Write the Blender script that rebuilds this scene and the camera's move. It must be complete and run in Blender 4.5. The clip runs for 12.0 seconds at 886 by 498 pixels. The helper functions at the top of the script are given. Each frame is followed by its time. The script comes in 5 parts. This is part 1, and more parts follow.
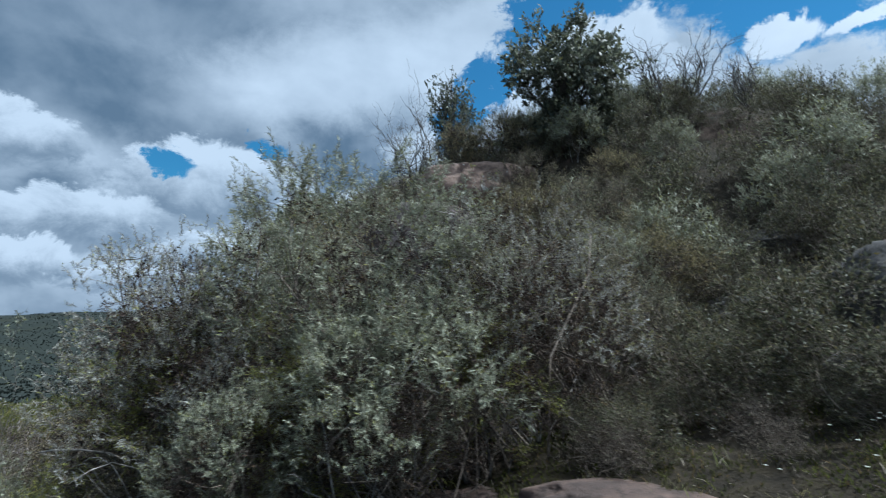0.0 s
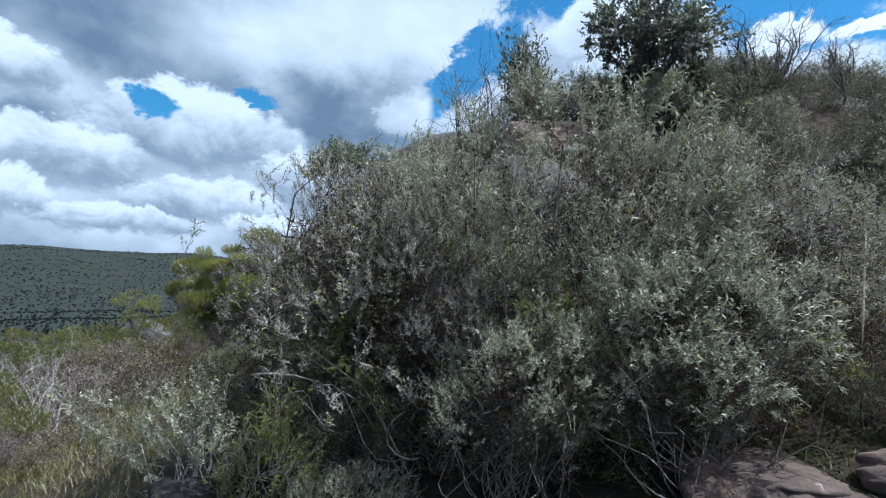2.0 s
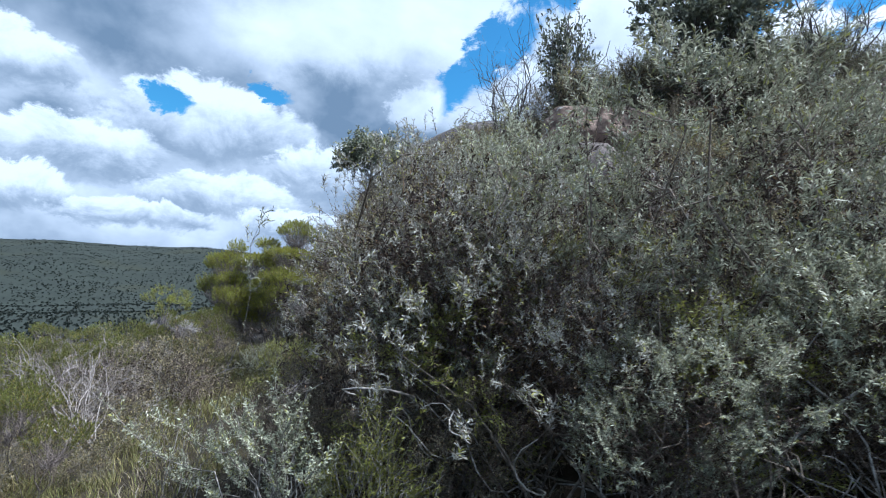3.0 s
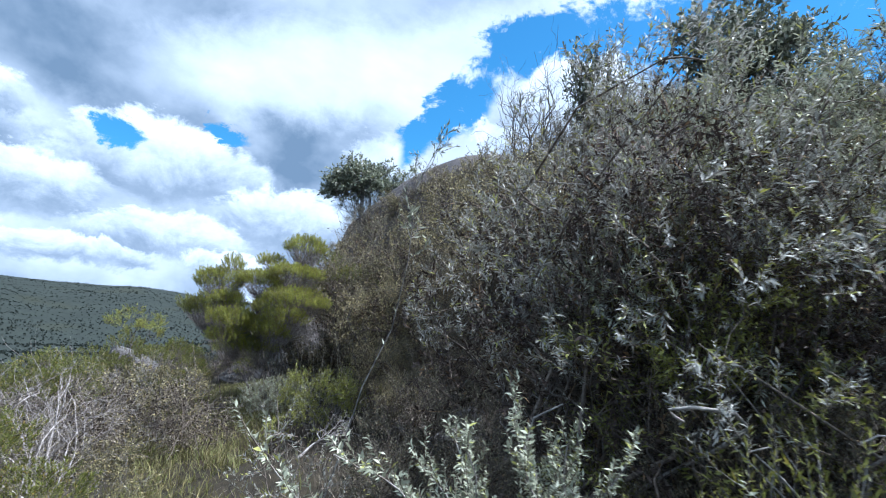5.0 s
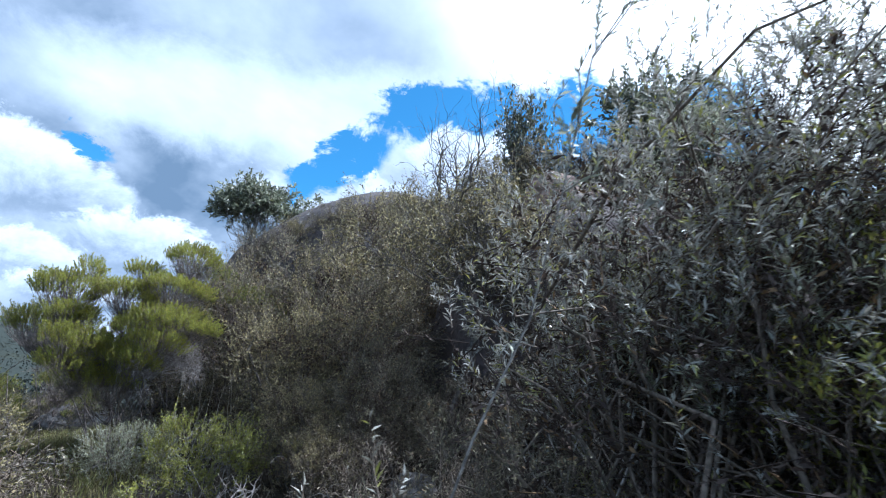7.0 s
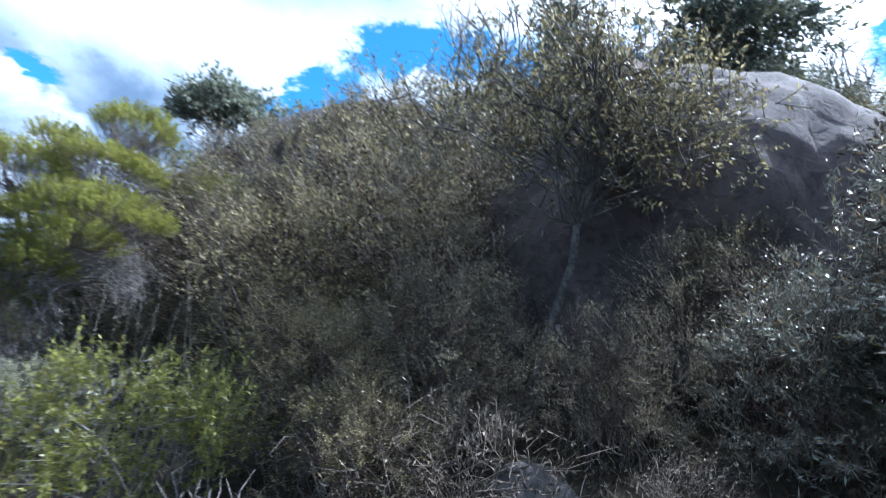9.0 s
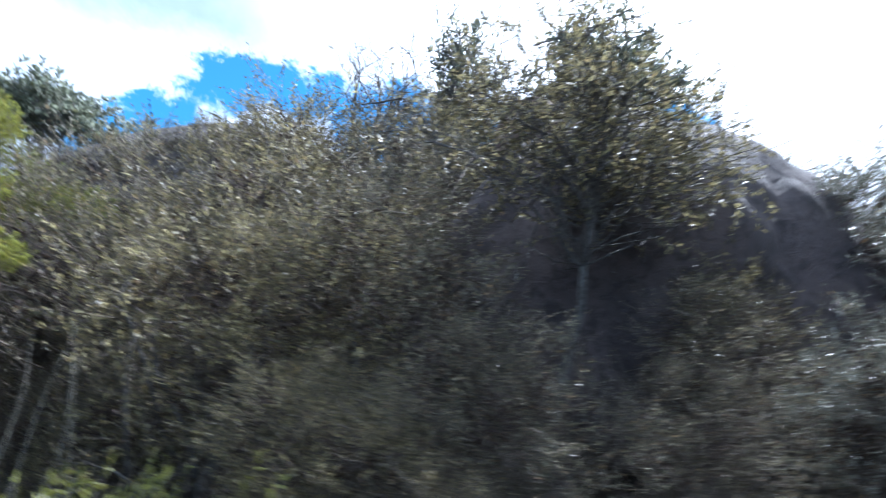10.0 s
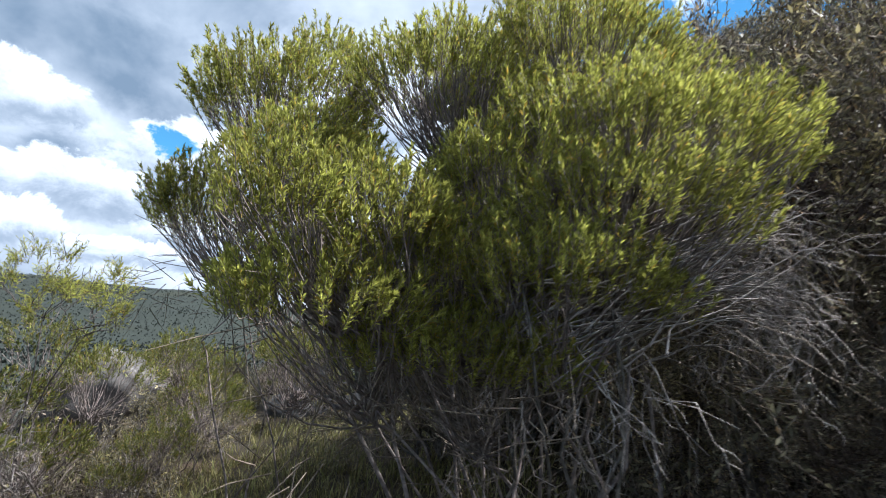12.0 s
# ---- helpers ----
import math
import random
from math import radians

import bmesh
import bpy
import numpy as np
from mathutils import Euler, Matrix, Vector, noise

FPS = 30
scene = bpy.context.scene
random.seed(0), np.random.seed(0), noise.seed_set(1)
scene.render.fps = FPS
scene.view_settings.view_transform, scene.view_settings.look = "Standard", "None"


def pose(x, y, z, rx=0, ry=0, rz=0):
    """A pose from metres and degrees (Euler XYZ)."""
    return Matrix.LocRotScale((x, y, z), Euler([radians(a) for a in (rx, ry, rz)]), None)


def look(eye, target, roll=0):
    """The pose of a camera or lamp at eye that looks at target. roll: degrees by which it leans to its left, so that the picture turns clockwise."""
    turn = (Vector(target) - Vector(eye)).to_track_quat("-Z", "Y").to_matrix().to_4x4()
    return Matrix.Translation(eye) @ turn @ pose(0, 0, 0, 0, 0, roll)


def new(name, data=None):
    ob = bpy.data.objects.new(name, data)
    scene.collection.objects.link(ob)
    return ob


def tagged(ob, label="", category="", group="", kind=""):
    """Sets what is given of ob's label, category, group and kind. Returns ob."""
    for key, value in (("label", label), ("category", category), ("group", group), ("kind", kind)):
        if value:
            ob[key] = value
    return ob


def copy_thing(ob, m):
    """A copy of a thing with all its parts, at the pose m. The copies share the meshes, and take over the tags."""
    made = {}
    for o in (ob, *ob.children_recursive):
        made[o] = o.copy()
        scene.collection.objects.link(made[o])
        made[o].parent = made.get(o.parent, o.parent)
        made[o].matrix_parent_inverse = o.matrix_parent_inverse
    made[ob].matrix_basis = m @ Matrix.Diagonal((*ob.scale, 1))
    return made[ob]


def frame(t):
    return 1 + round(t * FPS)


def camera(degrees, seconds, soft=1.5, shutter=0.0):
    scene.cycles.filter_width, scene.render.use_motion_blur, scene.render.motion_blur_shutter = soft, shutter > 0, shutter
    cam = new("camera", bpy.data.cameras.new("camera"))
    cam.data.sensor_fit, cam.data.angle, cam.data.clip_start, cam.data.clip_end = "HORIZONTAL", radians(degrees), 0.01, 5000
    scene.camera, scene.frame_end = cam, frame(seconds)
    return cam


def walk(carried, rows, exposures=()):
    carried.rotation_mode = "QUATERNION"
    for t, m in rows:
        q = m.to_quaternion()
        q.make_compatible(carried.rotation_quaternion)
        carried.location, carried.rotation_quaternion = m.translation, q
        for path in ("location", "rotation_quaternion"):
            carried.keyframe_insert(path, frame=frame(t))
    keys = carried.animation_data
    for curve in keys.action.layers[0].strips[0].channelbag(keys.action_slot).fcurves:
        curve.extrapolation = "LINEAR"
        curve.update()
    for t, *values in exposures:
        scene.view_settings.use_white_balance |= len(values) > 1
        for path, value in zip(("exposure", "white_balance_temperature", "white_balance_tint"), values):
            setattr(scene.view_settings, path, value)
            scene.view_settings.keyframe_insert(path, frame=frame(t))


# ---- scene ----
cam = camera(81.0, 12.0, soft=1.05, shutter=0.33)
PATH = [
    (0.0, pose(-0.010, 0.031, 1.589, 96.37, 1.06, 1.23)),
    (0.5, pose(-0.647, -0.021, 1.489, 98.02, -2.54, 2.93)),
    (1.0, pose(-1.257, -0.059, 1.430, 95.94, -4.82, 2.73)),
    (1.5, pose(-1.880, 0.179, 1.377, 95.20, -2.92, 5.70)),
    (2.0, pose(-2.282, 0.491, 1.272, 92.98, -4.00, -1.14)),
    (2.5, pose(-2.630, 0.923, 1.252, 92.69, -4.12, -2.48)),
    (2.7, pose(-2.779, 1.028, 1.280, 92.15, -4.00, 1.15)),
    (4.3, pose(-4.158, 2.030, 0.720, 96.02, -3.41, -8.79)),
    (4.5, pose(-4.350, 2.264, 0.680, 98.20, -3.80, -5.78)),
    (5.0, pose(-4.651, 2.770, 0.612, 98.35, -6.09, -5.26)),
    (5.5, pose(-4.828, 3.104, 0.561, 99.14, -6.11, -12.95)),
    (6.0, pose(-4.934, 3.438, 0.491, 102.58, -7.20, -12.31)),
    (6.5, pose(-5.107, 3.933, 0.438, 103.23, -10.52, -11.93)),
    (6.7, pose(-5.242, 4.098, 0.388, 106.13, -8.60, -18.59)),
    (8.3, pose(-5.329, 5.797, 0.243, 105.67, -11.98, -19.92)),
    (8.5, pose(-5.326, 6.176, 0.180, 107.04, -12.46, -20.04)),
    (9.0, pose(-5.322, 7.078, 0.106, 101.26, -11.14, -23.72)),
    (9.5, pose(-5.416, 7.586, 0.140, 106.57, -15.01, -46.39)),
    (10.0, pose(-5.827, 8.399, 0.122, 108.74, -7.79, -40.64)),
    (10.5, pose(-6.388, 9.246, 0.139, 103.99, -8.59, -15.34)),
    (10.7, pose(-6.593, 9.591, 0.126, 104.01, -6.60, -8.82)),
    (11.0, pose(-6.859, 10.158, 0.141, 99.03, -5.09, 3.87)),
    (11.5, pose(-7.108, 10.499, 0.071, 97.39, -8.35, -0.38)),
    (12.0, pose(-7.256, 10.847, -0.036, 98.47, -6.74, -0.64)),
]
EXPOSURES = [(0.0, 0.18, 5300, 4), (0.5, 0.38, 5350, 5), (1.5, 0.52, 5300, 6), (2.5, 0.68, 5350, 9), (4.5, 1.02, 5250, 10), (6.0, 1.0, 5300, 10), (8.5, 1.17, 4950, 10), (9.5, 1.55, 5000, 11), (10.5, 1.4, 5250, 11), (11.0, 1.35, 5600, 12), (12.0, 1.15, 5900, 12)]
walk(cam, PATH, EXPOSURES)

# ---------------------------------------------------------------- light
SUN_AZ, SUN_EL = radians(78), radians(59)
to_sun = Vector((math.sin(SUN_AZ) * math.cos(SUN_EL), math.cos(SUN_AZ) * math.cos(SUN_EL), math.sin(SUN_EL)))
sun = new("sun", bpy.data.lights.new("sun", "SUN"))
sun.data.energy, sun.data.angle, sun.data.color = 5.0, radians(0.6), (1.0, 0.95, 0.86)
sun.matrix_world = look((0, 0, 60), Vector((0, 0, 60)) - to_sun)


class Nodes:
    """A short way to wire nodes."""

    def __init__(self, tree):
        self.t = tree

    def add(self, kind, **sets):
        n = self.t.nodes.new(kind)
        for key, value in sets.items():
            if key in ("type", "operation", "blend_type", "data_type", "sky_type", "interpolation_type", "noise_dimensions", "feature", "clamp", "use_clamp", "sun_disc", "sun_elevation", "sun_rotation", "air_density", "dust_density", "ozone_density", "altitude"):
                setattr(n, key, value)
            else:
                n.inputs[key.replace("_", " ")].default_value = value
        return n

    def link(self, a, b):
        self.t.links.new(a, b)

    def math(self, op, a, b=None, clamp=False):
        n = self.t.nodes.new("ShaderNodeMath")
        n.operation, n.use_clamp = op, clamp
        for k, v in enumerate((a, b)):
            if v is None:
                continue
            if isinstance(v, (int, float)):
                n.inputs[k].default_value = v
            else:
                self.link(v, n.inputs[k])
        return n.outputs[0]

    def noise(self, vec, scale, detail=4.0, rough=0.55, dist=0.0):
        n = self.t.nodes.new("ShaderNodeTexNoise")
        n.inputs["Scale"].default_value, n.inputs["Detail"].default_value = scale, detail
        n.inputs["Roughness"].default_value, n.inputs["Distortion"].default_value = rough, dist
        if vec is not None:
            self.link(vec, n.inputs["Vector"])
        return n

    def smooth(self, value, lo, hi, a=0.0, b=1.0):
        n = self.t.nodes.new("ShaderNodeMapRange")
        n.interpolation_type = "SMOOTHSTEP"
        for k, v in zip(("From Min", "From Max", "To Min", "To Max"), (lo, hi, a, b)):
            n.inputs[k].default_value = v
        self.link(value, n.inputs["Value"])
        return n.outputs["Result"]

    def mix(self, fac, a, b, blend="MIX"):
        n = self.t.nodes.new("ShaderNodeMix")
        n.data_type, n.blend_type = "RGBA", blend
        for k, v in ((0, fac), (6, a), (7, b)):
            if isinstance(v, (int, float)):
                n.inputs[k].default_value = v
            elif isinstance(v, tuple):
                n.inputs[k].default_value = (*v[:3], 1)
            else:
                self.link(v, n.inputs[k])
        return n.outputs[2]


# ---------------------------------------------------------------- sky with broken clouds
world = bpy.data.worlds.new("sky")
scene.world = world
world.use_nodes = True
world.node_tree.nodes.clear()
N = Nodes(world.node_tree)
sky = N.add("ShaderNodeTexSky", sky_type="NISHITA", sun_disc=False, sun_elevation=SUN_EL, sun_rotation=SUN_AZ, air_density=1.0, dust_density=0.3, ozone_density=3.0)
tc = N.add("ShaderNodeTexCoord")
way = tc.outputs["Generated"]
sep = N.add("ShaderNodeSeparateXYZ")
N.link(way, sep.inputs[0])
# clouds lie on a flat layer: the way is carried to a plane above
flat = N.math("ADD", N.math("MAXIMUM", sep.outputs[2], 0.0), 0.16)
plane = N.add("ShaderNodeCombineXYZ")
N.link(N.math("DIVIDE", sep.outputs[0], flat), plane.inputs[0])
N.link(N.math("DIVIDE", sep.outputs[1], flat), plane.inputs[1])
big = N.noise(plane.outputs[0], 1.1, 7.0, 0.58)
tall = N.add("ShaderNodeVectorMath", operation="MULTIPLY")
N.link(way, tall.inputs[0])
tall.inputs[1].default_value = (1.0, 1.0, 1.4)
fine = N.noise(tall.outputs[0], 3.4, 6.0, 0.56, 0.3)
puff = N.noise(tall.outputs[0], 10.0, 9.0, 0.7, 0.3)
warp = N.add("ShaderNodeVectorMath", operation="SUBTRACT")
N.link(puff.outputs["Color"], warp.inputs[0])
warp.inputs[1].default_value = (0.5, 0.5, 0.5)
warp2 = N.add("ShaderNodeVectorMath", operation="SCALE")
N.link(warp.outputs[0], warp2.inputs[0])
warp2.inputs["Scale"].default_value = 0.10
bent = N.add("ShaderNodeVectorMath", operation="ADD")
N.link(way, bent.inputs[0])
N.link(warp2.outputs[0], bent.inputs[1])


def spot(az, el, wide, high, turn=0.0):
    """1 in the middle of an oval part of the sky, fading to 0 at its rim; azimuth and elevation in degrees, from north (+y) to the right."""
    a, e = radians(az), radians(el)
    mid = Vector((math.sin(a) * math.cos(e), math.cos(a) * math.cos(e), math.sin(e)))
    right = Vector((math.cos(a), -math.sin(a), 0))
    up = right.cross(mid)
    c, s = math.cos(radians(turn)), math.sin(radians(turn))
    right, up = c * right + s * up, c * up - s * right
    total = None
    for way_, size in ((right, wide), (up, high)):
        d = N.add("ShaderNodeVectorMath", operation="DOT_PRODUCT")
        N.link(bent.outputs[0], d.inputs[0])
        d.inputs[1].default_value = way_ / math.sin(radians(size))
        q = N.math("MULTIPLY", d.outputs["Value"], d.outputs["Value"])
        total = q if total is None else N.math("ADD", total, q)
    d = N.add("ShaderNodeVectorMath", operation="DOT_PRODUCT")
    N.link(way, d.inputs[0])
    d.inputs[1].default_value = mid
    return N.math("MULTIPLY", N.smooth(total, 2.4, 0.0), N.smooth(d.outputs["Value"], 0.0, 0.1))


def union(parts):
    out = parts[0]
    for p in parts[1:]:
        out = N.math("MAXIMUM", out, p)
    return out


GAPS = [(-29.6, 14.4, 2.3, 1.5, 0), (-20.6, 17.0, 2.4, 0.9, -8), (-0.8, 19.6, 3.4, 2.0, 40), (4.5, 23.6, 5.5, 2.6, 48), (13.0, 30.2, 7.0, 2.8, 22), (27.0, 30.5, 12.0, 4.6, 3), (41.0, 28.0, 12.0, 7.0, 0), (50.0, 24.0, 8.0, 3.0, 0), (63.0, 32.0, 4.0, 2.4, 0)]
PUFFS = [(-4.4, 17.8, 2.9, 2.6, 0), (18.0, 26.4, 6.6, 2.8, 8), (8.5, 21.8, 3.6, 1.2, 8), (20.5, 23.4, 5.0, 2.4, 0), (34.0, 23.6, 2.6, 1.5, 0), (39.6, 23.4, 3.0, 0.9, 10), (56.0, 30.0, 5.0, 5.0, 0)]
ragged = N.math("MULTIPLY", N.math("SUBTRACT", puff.outputs["Fac"], 0.5), 2.3)
gaps = N.smooth(N.math("ADD", union([spot(a, e, w, q, turn=r) for a, e, w, q, r in GAPS]), ragged), 0.42, 0.86)
puffs = N.smooth(N.math("ADD", union([spot(a, e, w, q, turn=r) for a, e, w, q, r in PUFFS]), ragged), 0.42, 0.86)
gap = N.math("MULTIPLY", gaps, N.math("SUBTRACT", 1.0, puffs))
# away from the open gaps the layer is broken by noise alone
behind = N.smooth(sep.outputs[1], 0.25, -0.35)
thin = N.math("MULTIPLY", N.smooth(big.outputs["Fac"], 0.50, 0.40), behind)
cover = N.math("SUBTRACT", 1.0, N.math("MAXIMUM", gap, thin), True)
# heaped clouds: lit from above, dull below
lifted = N.add("ShaderNodeVectorMath", operation="ADD")
N.link(tall.outputs[0], lifted.inputs[0])
lifted.inputs[1].default_value = (0.025, 0.0, 0.085)
heap = N.noise(tall.outputs[0], 5.0, 5.0, 0.5, 0.1)
heap_up = N.noise(lifted.outputs[0], 5.0, 5.0, 0.5, 0.1)
relief = N.math("MULTIPLY", N.math("SUBTRACT", heap.outputs["Fac"], heap_up.outputs["Fac"]), 1.7)
low_band = N.smooth(sep.outputs[2], 0.40, 0.22, 0.35, 1.0)
DULL = [(-40, 21, 14, 4.5, 0), (-58, 28, 22, 9, 0), (-36, 29, 12, 5, 0), (-9, 14.5, 9, 4.5, -16), (-33, 11.0, 7, 1.6, 0)]
WHITE = [(-12, 25, 14, 4, 12), (4, 28, 10, 4, 20)]
# heaped cumulus, row behind row: rounded white tops over flat grey feet
HEAPS = [(-43.0, 15.0, 7.0, 3.0), (-25.0, 12.4, 9.5, 4.6), (-13.0, 9.0, 7.0, 3.4), (-36.5, 8.4, 7.5, 3.2), (-24.0, 5.6, 8.0, 2.6), (-42.0, 4.4, 6.5, 2.2), (-31.0, 3.0, 7.0, 1.9), (-14.0, 3.4, 7.0, 1.9)]
tone = N.math("ADD", N.math("MULTIPLY", relief, low_band), N.math("MULTIPLY", N.smooth(fine.outputs["Fac"], 0.25, 0.75), 0.36))
tone = N.math("ADD", tone, 0.29)
tone = N.math("SUBTRACT", tone, N.math("MULTIPLY", union([spot(a, e, w, q, turn=r) for a, e, w, q, r in DULL]), 0.38))
tone = N.math("ADD", tone, N.math("MULTIPLY", union([spot(a, e, w, q, turn=r) for a, e, w, q, r in WHITE]), 0.4))
tone = N.math("ADD", tone, N.math("MULTIPLY", puffs, 0.3), True)
bump = N.noise(way, 22.0, 5.0, 0.55)
lumpy = N.math("MULTIPLY", N.math("SUBTRACT", bump.outputs["Fac"], 0.5), 1.1)
big_lump = N.math("MULTIPLY", N.math("SUBTRACT", puff.outputs["Fac"], 0.5), 1.6)
for az_h, el_h, wide, high in HEAPS:
    a_, e_ = radians(az_h), radians(el_h)
    mid = Vector((math.sin(a_) * math.cos(e_), math.cos(a_) * math.cos(e_), math.sin(e_)))
    right_ = Vector((math.cos(a_), -math.sin(a_), 0))
    ways = []
    for way_, size in ((right_, wide), (right_.cross(mid), high)):
        d = N.add("ShaderNodeVectorMath", operation="DOT_PRODUCT")
        N.link(bent.outputs[0], d.inputs[0])
        d.inputs[1].default_value = way_ / math.sin(radians(size))
        ways.append(d.outputs["Value"])
    across, up_ = ways
    round_ = N.math("ADD", N.math("MULTIPLY", across, across), N.math("MULTIPLY", up_, up_))
    round_ = N.math("SUBTRACT", round_, N.math("ADD", lumpy, big_lump))
    d = N.add("ShaderNodeVectorMath", operation="DOT_PRODUCT")
    N.link(way, d.inputs[0])
    d.inputs[1].default_value = mid
    inside = N.math("MULTIPLY", N.smooth(round_, 1.2, 0.75), N.smooth(d.outputs["Value"], 0.9, 0.95))
    inside = N.math("MULTIPLY", inside, N.smooth(up_, -1.0, -0.35))
    lit = N.smooth(N.math("ADD", up_, N.math("ADD", N.math("MULTIPLY", lumpy, 0.7), big_lump)), -0.7, 0.8, 0.16, 1.0)
    blend = N.add("ShaderNodeMapRange")
    N.link(inside, blend.inputs["Value"])
    N.link(tone, blend.inputs["To Min"])
    N.link(lit, blend.inputs["To Max"])
    tone = blend.outputs["Result"]
near_sun = N.add("ShaderNodeVectorMath", operation="DOT_PRODUCT")
N.link(way, near_sun.inputs[0])
near_sun.inputs[1].default_value = to_sun
glare = N.smooth(near_sun.outputs["Value"], 0.60, 0.97)
cloud = N.mix(tone, (0.17, 0.235, 0.31), (0.80, 0.86, 0.92))
cloud = N.mix(glare, cloud, (1.9, 1.9, 1.85))
blue = N.mix(1.0, sky.outputs[0], (0.05, 0.105, 0.113), "MULTIPLY")
whole = N.mix(cover, blue, cloud)
low = N.smooth(sep.outputs[2], -0.06, -0.01)
whole = N.mix(low, (0.06, 0.07, 0.05), whole)
back = N.add("ShaderNodeBackground")
N.link(whole, back.inputs["Color"])
back.inputs["Strength"].default_value = 0.74
wout = N.add("ShaderNodeOutputWorld")
N.link(back.outputs[0], wout.inputs[0])


# ---------------------------------------------------------------- materials
def material(name):
    m = bpy.data.materials.new(name)
    m.use_nodes = True
    m.node_tree.nodes.clear()
    n = Nodes(m.node_tree)
    out = n.add("ShaderNodeOutputMaterial")
    b = n.add("ShaderNodeBsdfPrincipled")
    n.link(b.outputs[0], out.inputs[0])
    return m, n, b, out


def leaf_material(name, dark, light, odd, odd_share=0.06, rough=0.5, through_share=0.3, gloss=0.5, vary=1.0):
    """Leaves: colour differs leaf by leaf, plant by plant; some light comes through."""
    m, n, b, out = material(name)
    geo = n.add("ShaderNodeNewGeometry")
    info = n.add("ShaderNodeObjectInfo")
    each = geo.outputs["Random Per Island"]
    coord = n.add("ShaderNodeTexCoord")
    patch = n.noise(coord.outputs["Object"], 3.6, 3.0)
    col = n.mix(n.math("ADD", n.math("MULTIPLY", n.math("POWER", each, 2.0), vary), 0.42 * (1 - vary)), dark, light)
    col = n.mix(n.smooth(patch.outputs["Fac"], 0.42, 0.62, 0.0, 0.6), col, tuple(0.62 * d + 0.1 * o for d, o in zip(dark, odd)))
    col = n.mix(n.math("GREATER_THAN", n.math("FRACT", n.math("MULTIPLY", each, 37.0)), 1.0 - odd_share), col, odd)
    hsv = n.add("ShaderNodeHueSaturation")
    n.link(col, hsv.inputs["Color"])
    n.link(n.math("ADD", n.math("MULTIPLY", info.outputs["Random"], 0.3), 0.85), hsv.inputs["Value"])
    n.link(hsv.outputs[0], b.inputs["Base Color"])
    b.inputs["Roughness"].default_value = rough
    b.inputs["Specular IOR Level"].default_value = gloss
    tr = n.add("ShaderNodeBsdfTranslucent")
    n.link(hsv.outputs[0], tr.inputs["Color"])
    mx = n.add("ShaderNodeMixShader")
    mx.inputs[0].default_value = through_share
    n.link(b.outputs[0], mx.inputs[1])
    n.link(tr.outputs[0], mx.inputs[2])
    n.link(mx.outputs[0], out.inputs[0])
    return m


def bark_material(name, dark, light, scale=30.0):
    m, n, b, out = material(name)
    coord = n.add("ShaderNodeTexCoord")
    a = n.noise(coord.outputs["Object"], scale, 5.0)
    c = n.noise(coord.outputs["Object"], scale * 0.12, 3.0)
    col = n.mix(n.smooth(a.outputs["Fac"], 0.35, 0.65), dark, light)
    col = n.mix(n.smooth(c.outputs["Fac"], 0.45, 0.7, 0, 0.6), col, tuple(0.6 * v for v in dark))
    n.link(col, b.inputs["Base Color"])
    b.inputs["Roughness"].default_value = 0.85
    bump = n.add("ShaderNodeBump", Strength=0.5, Distance=0.01)
    n.link(a.outputs["Fac"], bump.inputs["Height"])
    n.link(bump.outputs[0], b.inputs["Normal"])
    return m


def rock_material(name, dark, light, lichen, lichen_at=0.62, scale=1.0):
    m, n, b, out = material(name)
    coord = n.add("ShaderNodeTexCoord")
    v = coord.outputs["Object"]
    big_ = n.noise(v, 0.9 * scale, 6.0, 0.6)
    mid_ = n.noise(v, 5.0 * scale, 6.0, 0.65, 0.6)
    grain = n.noise(v, 60.0 * scale, 3.0, 0.7)
    col = n.mix(n.smooth(big_.outputs["Fac"], 0.35, 0.65), dark, light)
    col = n.mix(n.smooth(mid_.outputs["Fac"], 0.48, 0.62, 0, 0.6), col, tuple(0.45 * d for d in dark))
    col = n.mix(n.smooth(grain.outputs["Fac"], 0.4, 0.7, 0, 0.35), col, tuple(0.5 * d for d in light))
    patch = n.noise(v, 2.2 * scale, 7.0, 0.6, 0.4)
    col = n.mix(n.smooth(patch.outputs["Fac"], lichen_at, lichen_at + 0.03, 0, 0.85), col, lichen)
    n.link(col, b.inputs["Base Color"])
    b.inputs["Roughness"].default_value = 0.9
    h = n.math("ADD", n.math("MULTIPLY", mid_.outputs["Fac"], 1.0), n.math("MULTIPLY", grain.outputs["Fac"], 0.25))
    bump = n.add("ShaderNodeBump", Strength=0.8, Distance=0.06 / scale)
    n.link(h, bump.inputs["Height"])
    n.link(bump.outputs[0], b.inputs["Normal"])
    return m


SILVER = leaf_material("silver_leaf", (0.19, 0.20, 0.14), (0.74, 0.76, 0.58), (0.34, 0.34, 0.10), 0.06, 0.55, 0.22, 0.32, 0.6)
# greyer copy of SILVER: the tone of back-lit leaves put into the colour
SILVER_SHADE = leaf_material("shade_grey_silver_leaf", (0.21, 0.205, 0.18), (0.78, 0.77, 0.70), (0.36, 0.36, 0.09), 0.12, 0.55, 0.22, 0.32, 0.6)
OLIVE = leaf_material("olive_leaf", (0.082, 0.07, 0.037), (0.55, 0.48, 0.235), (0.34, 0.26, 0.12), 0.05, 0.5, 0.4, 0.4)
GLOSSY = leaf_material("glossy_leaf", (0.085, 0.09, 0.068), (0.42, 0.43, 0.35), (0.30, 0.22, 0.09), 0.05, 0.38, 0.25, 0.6)
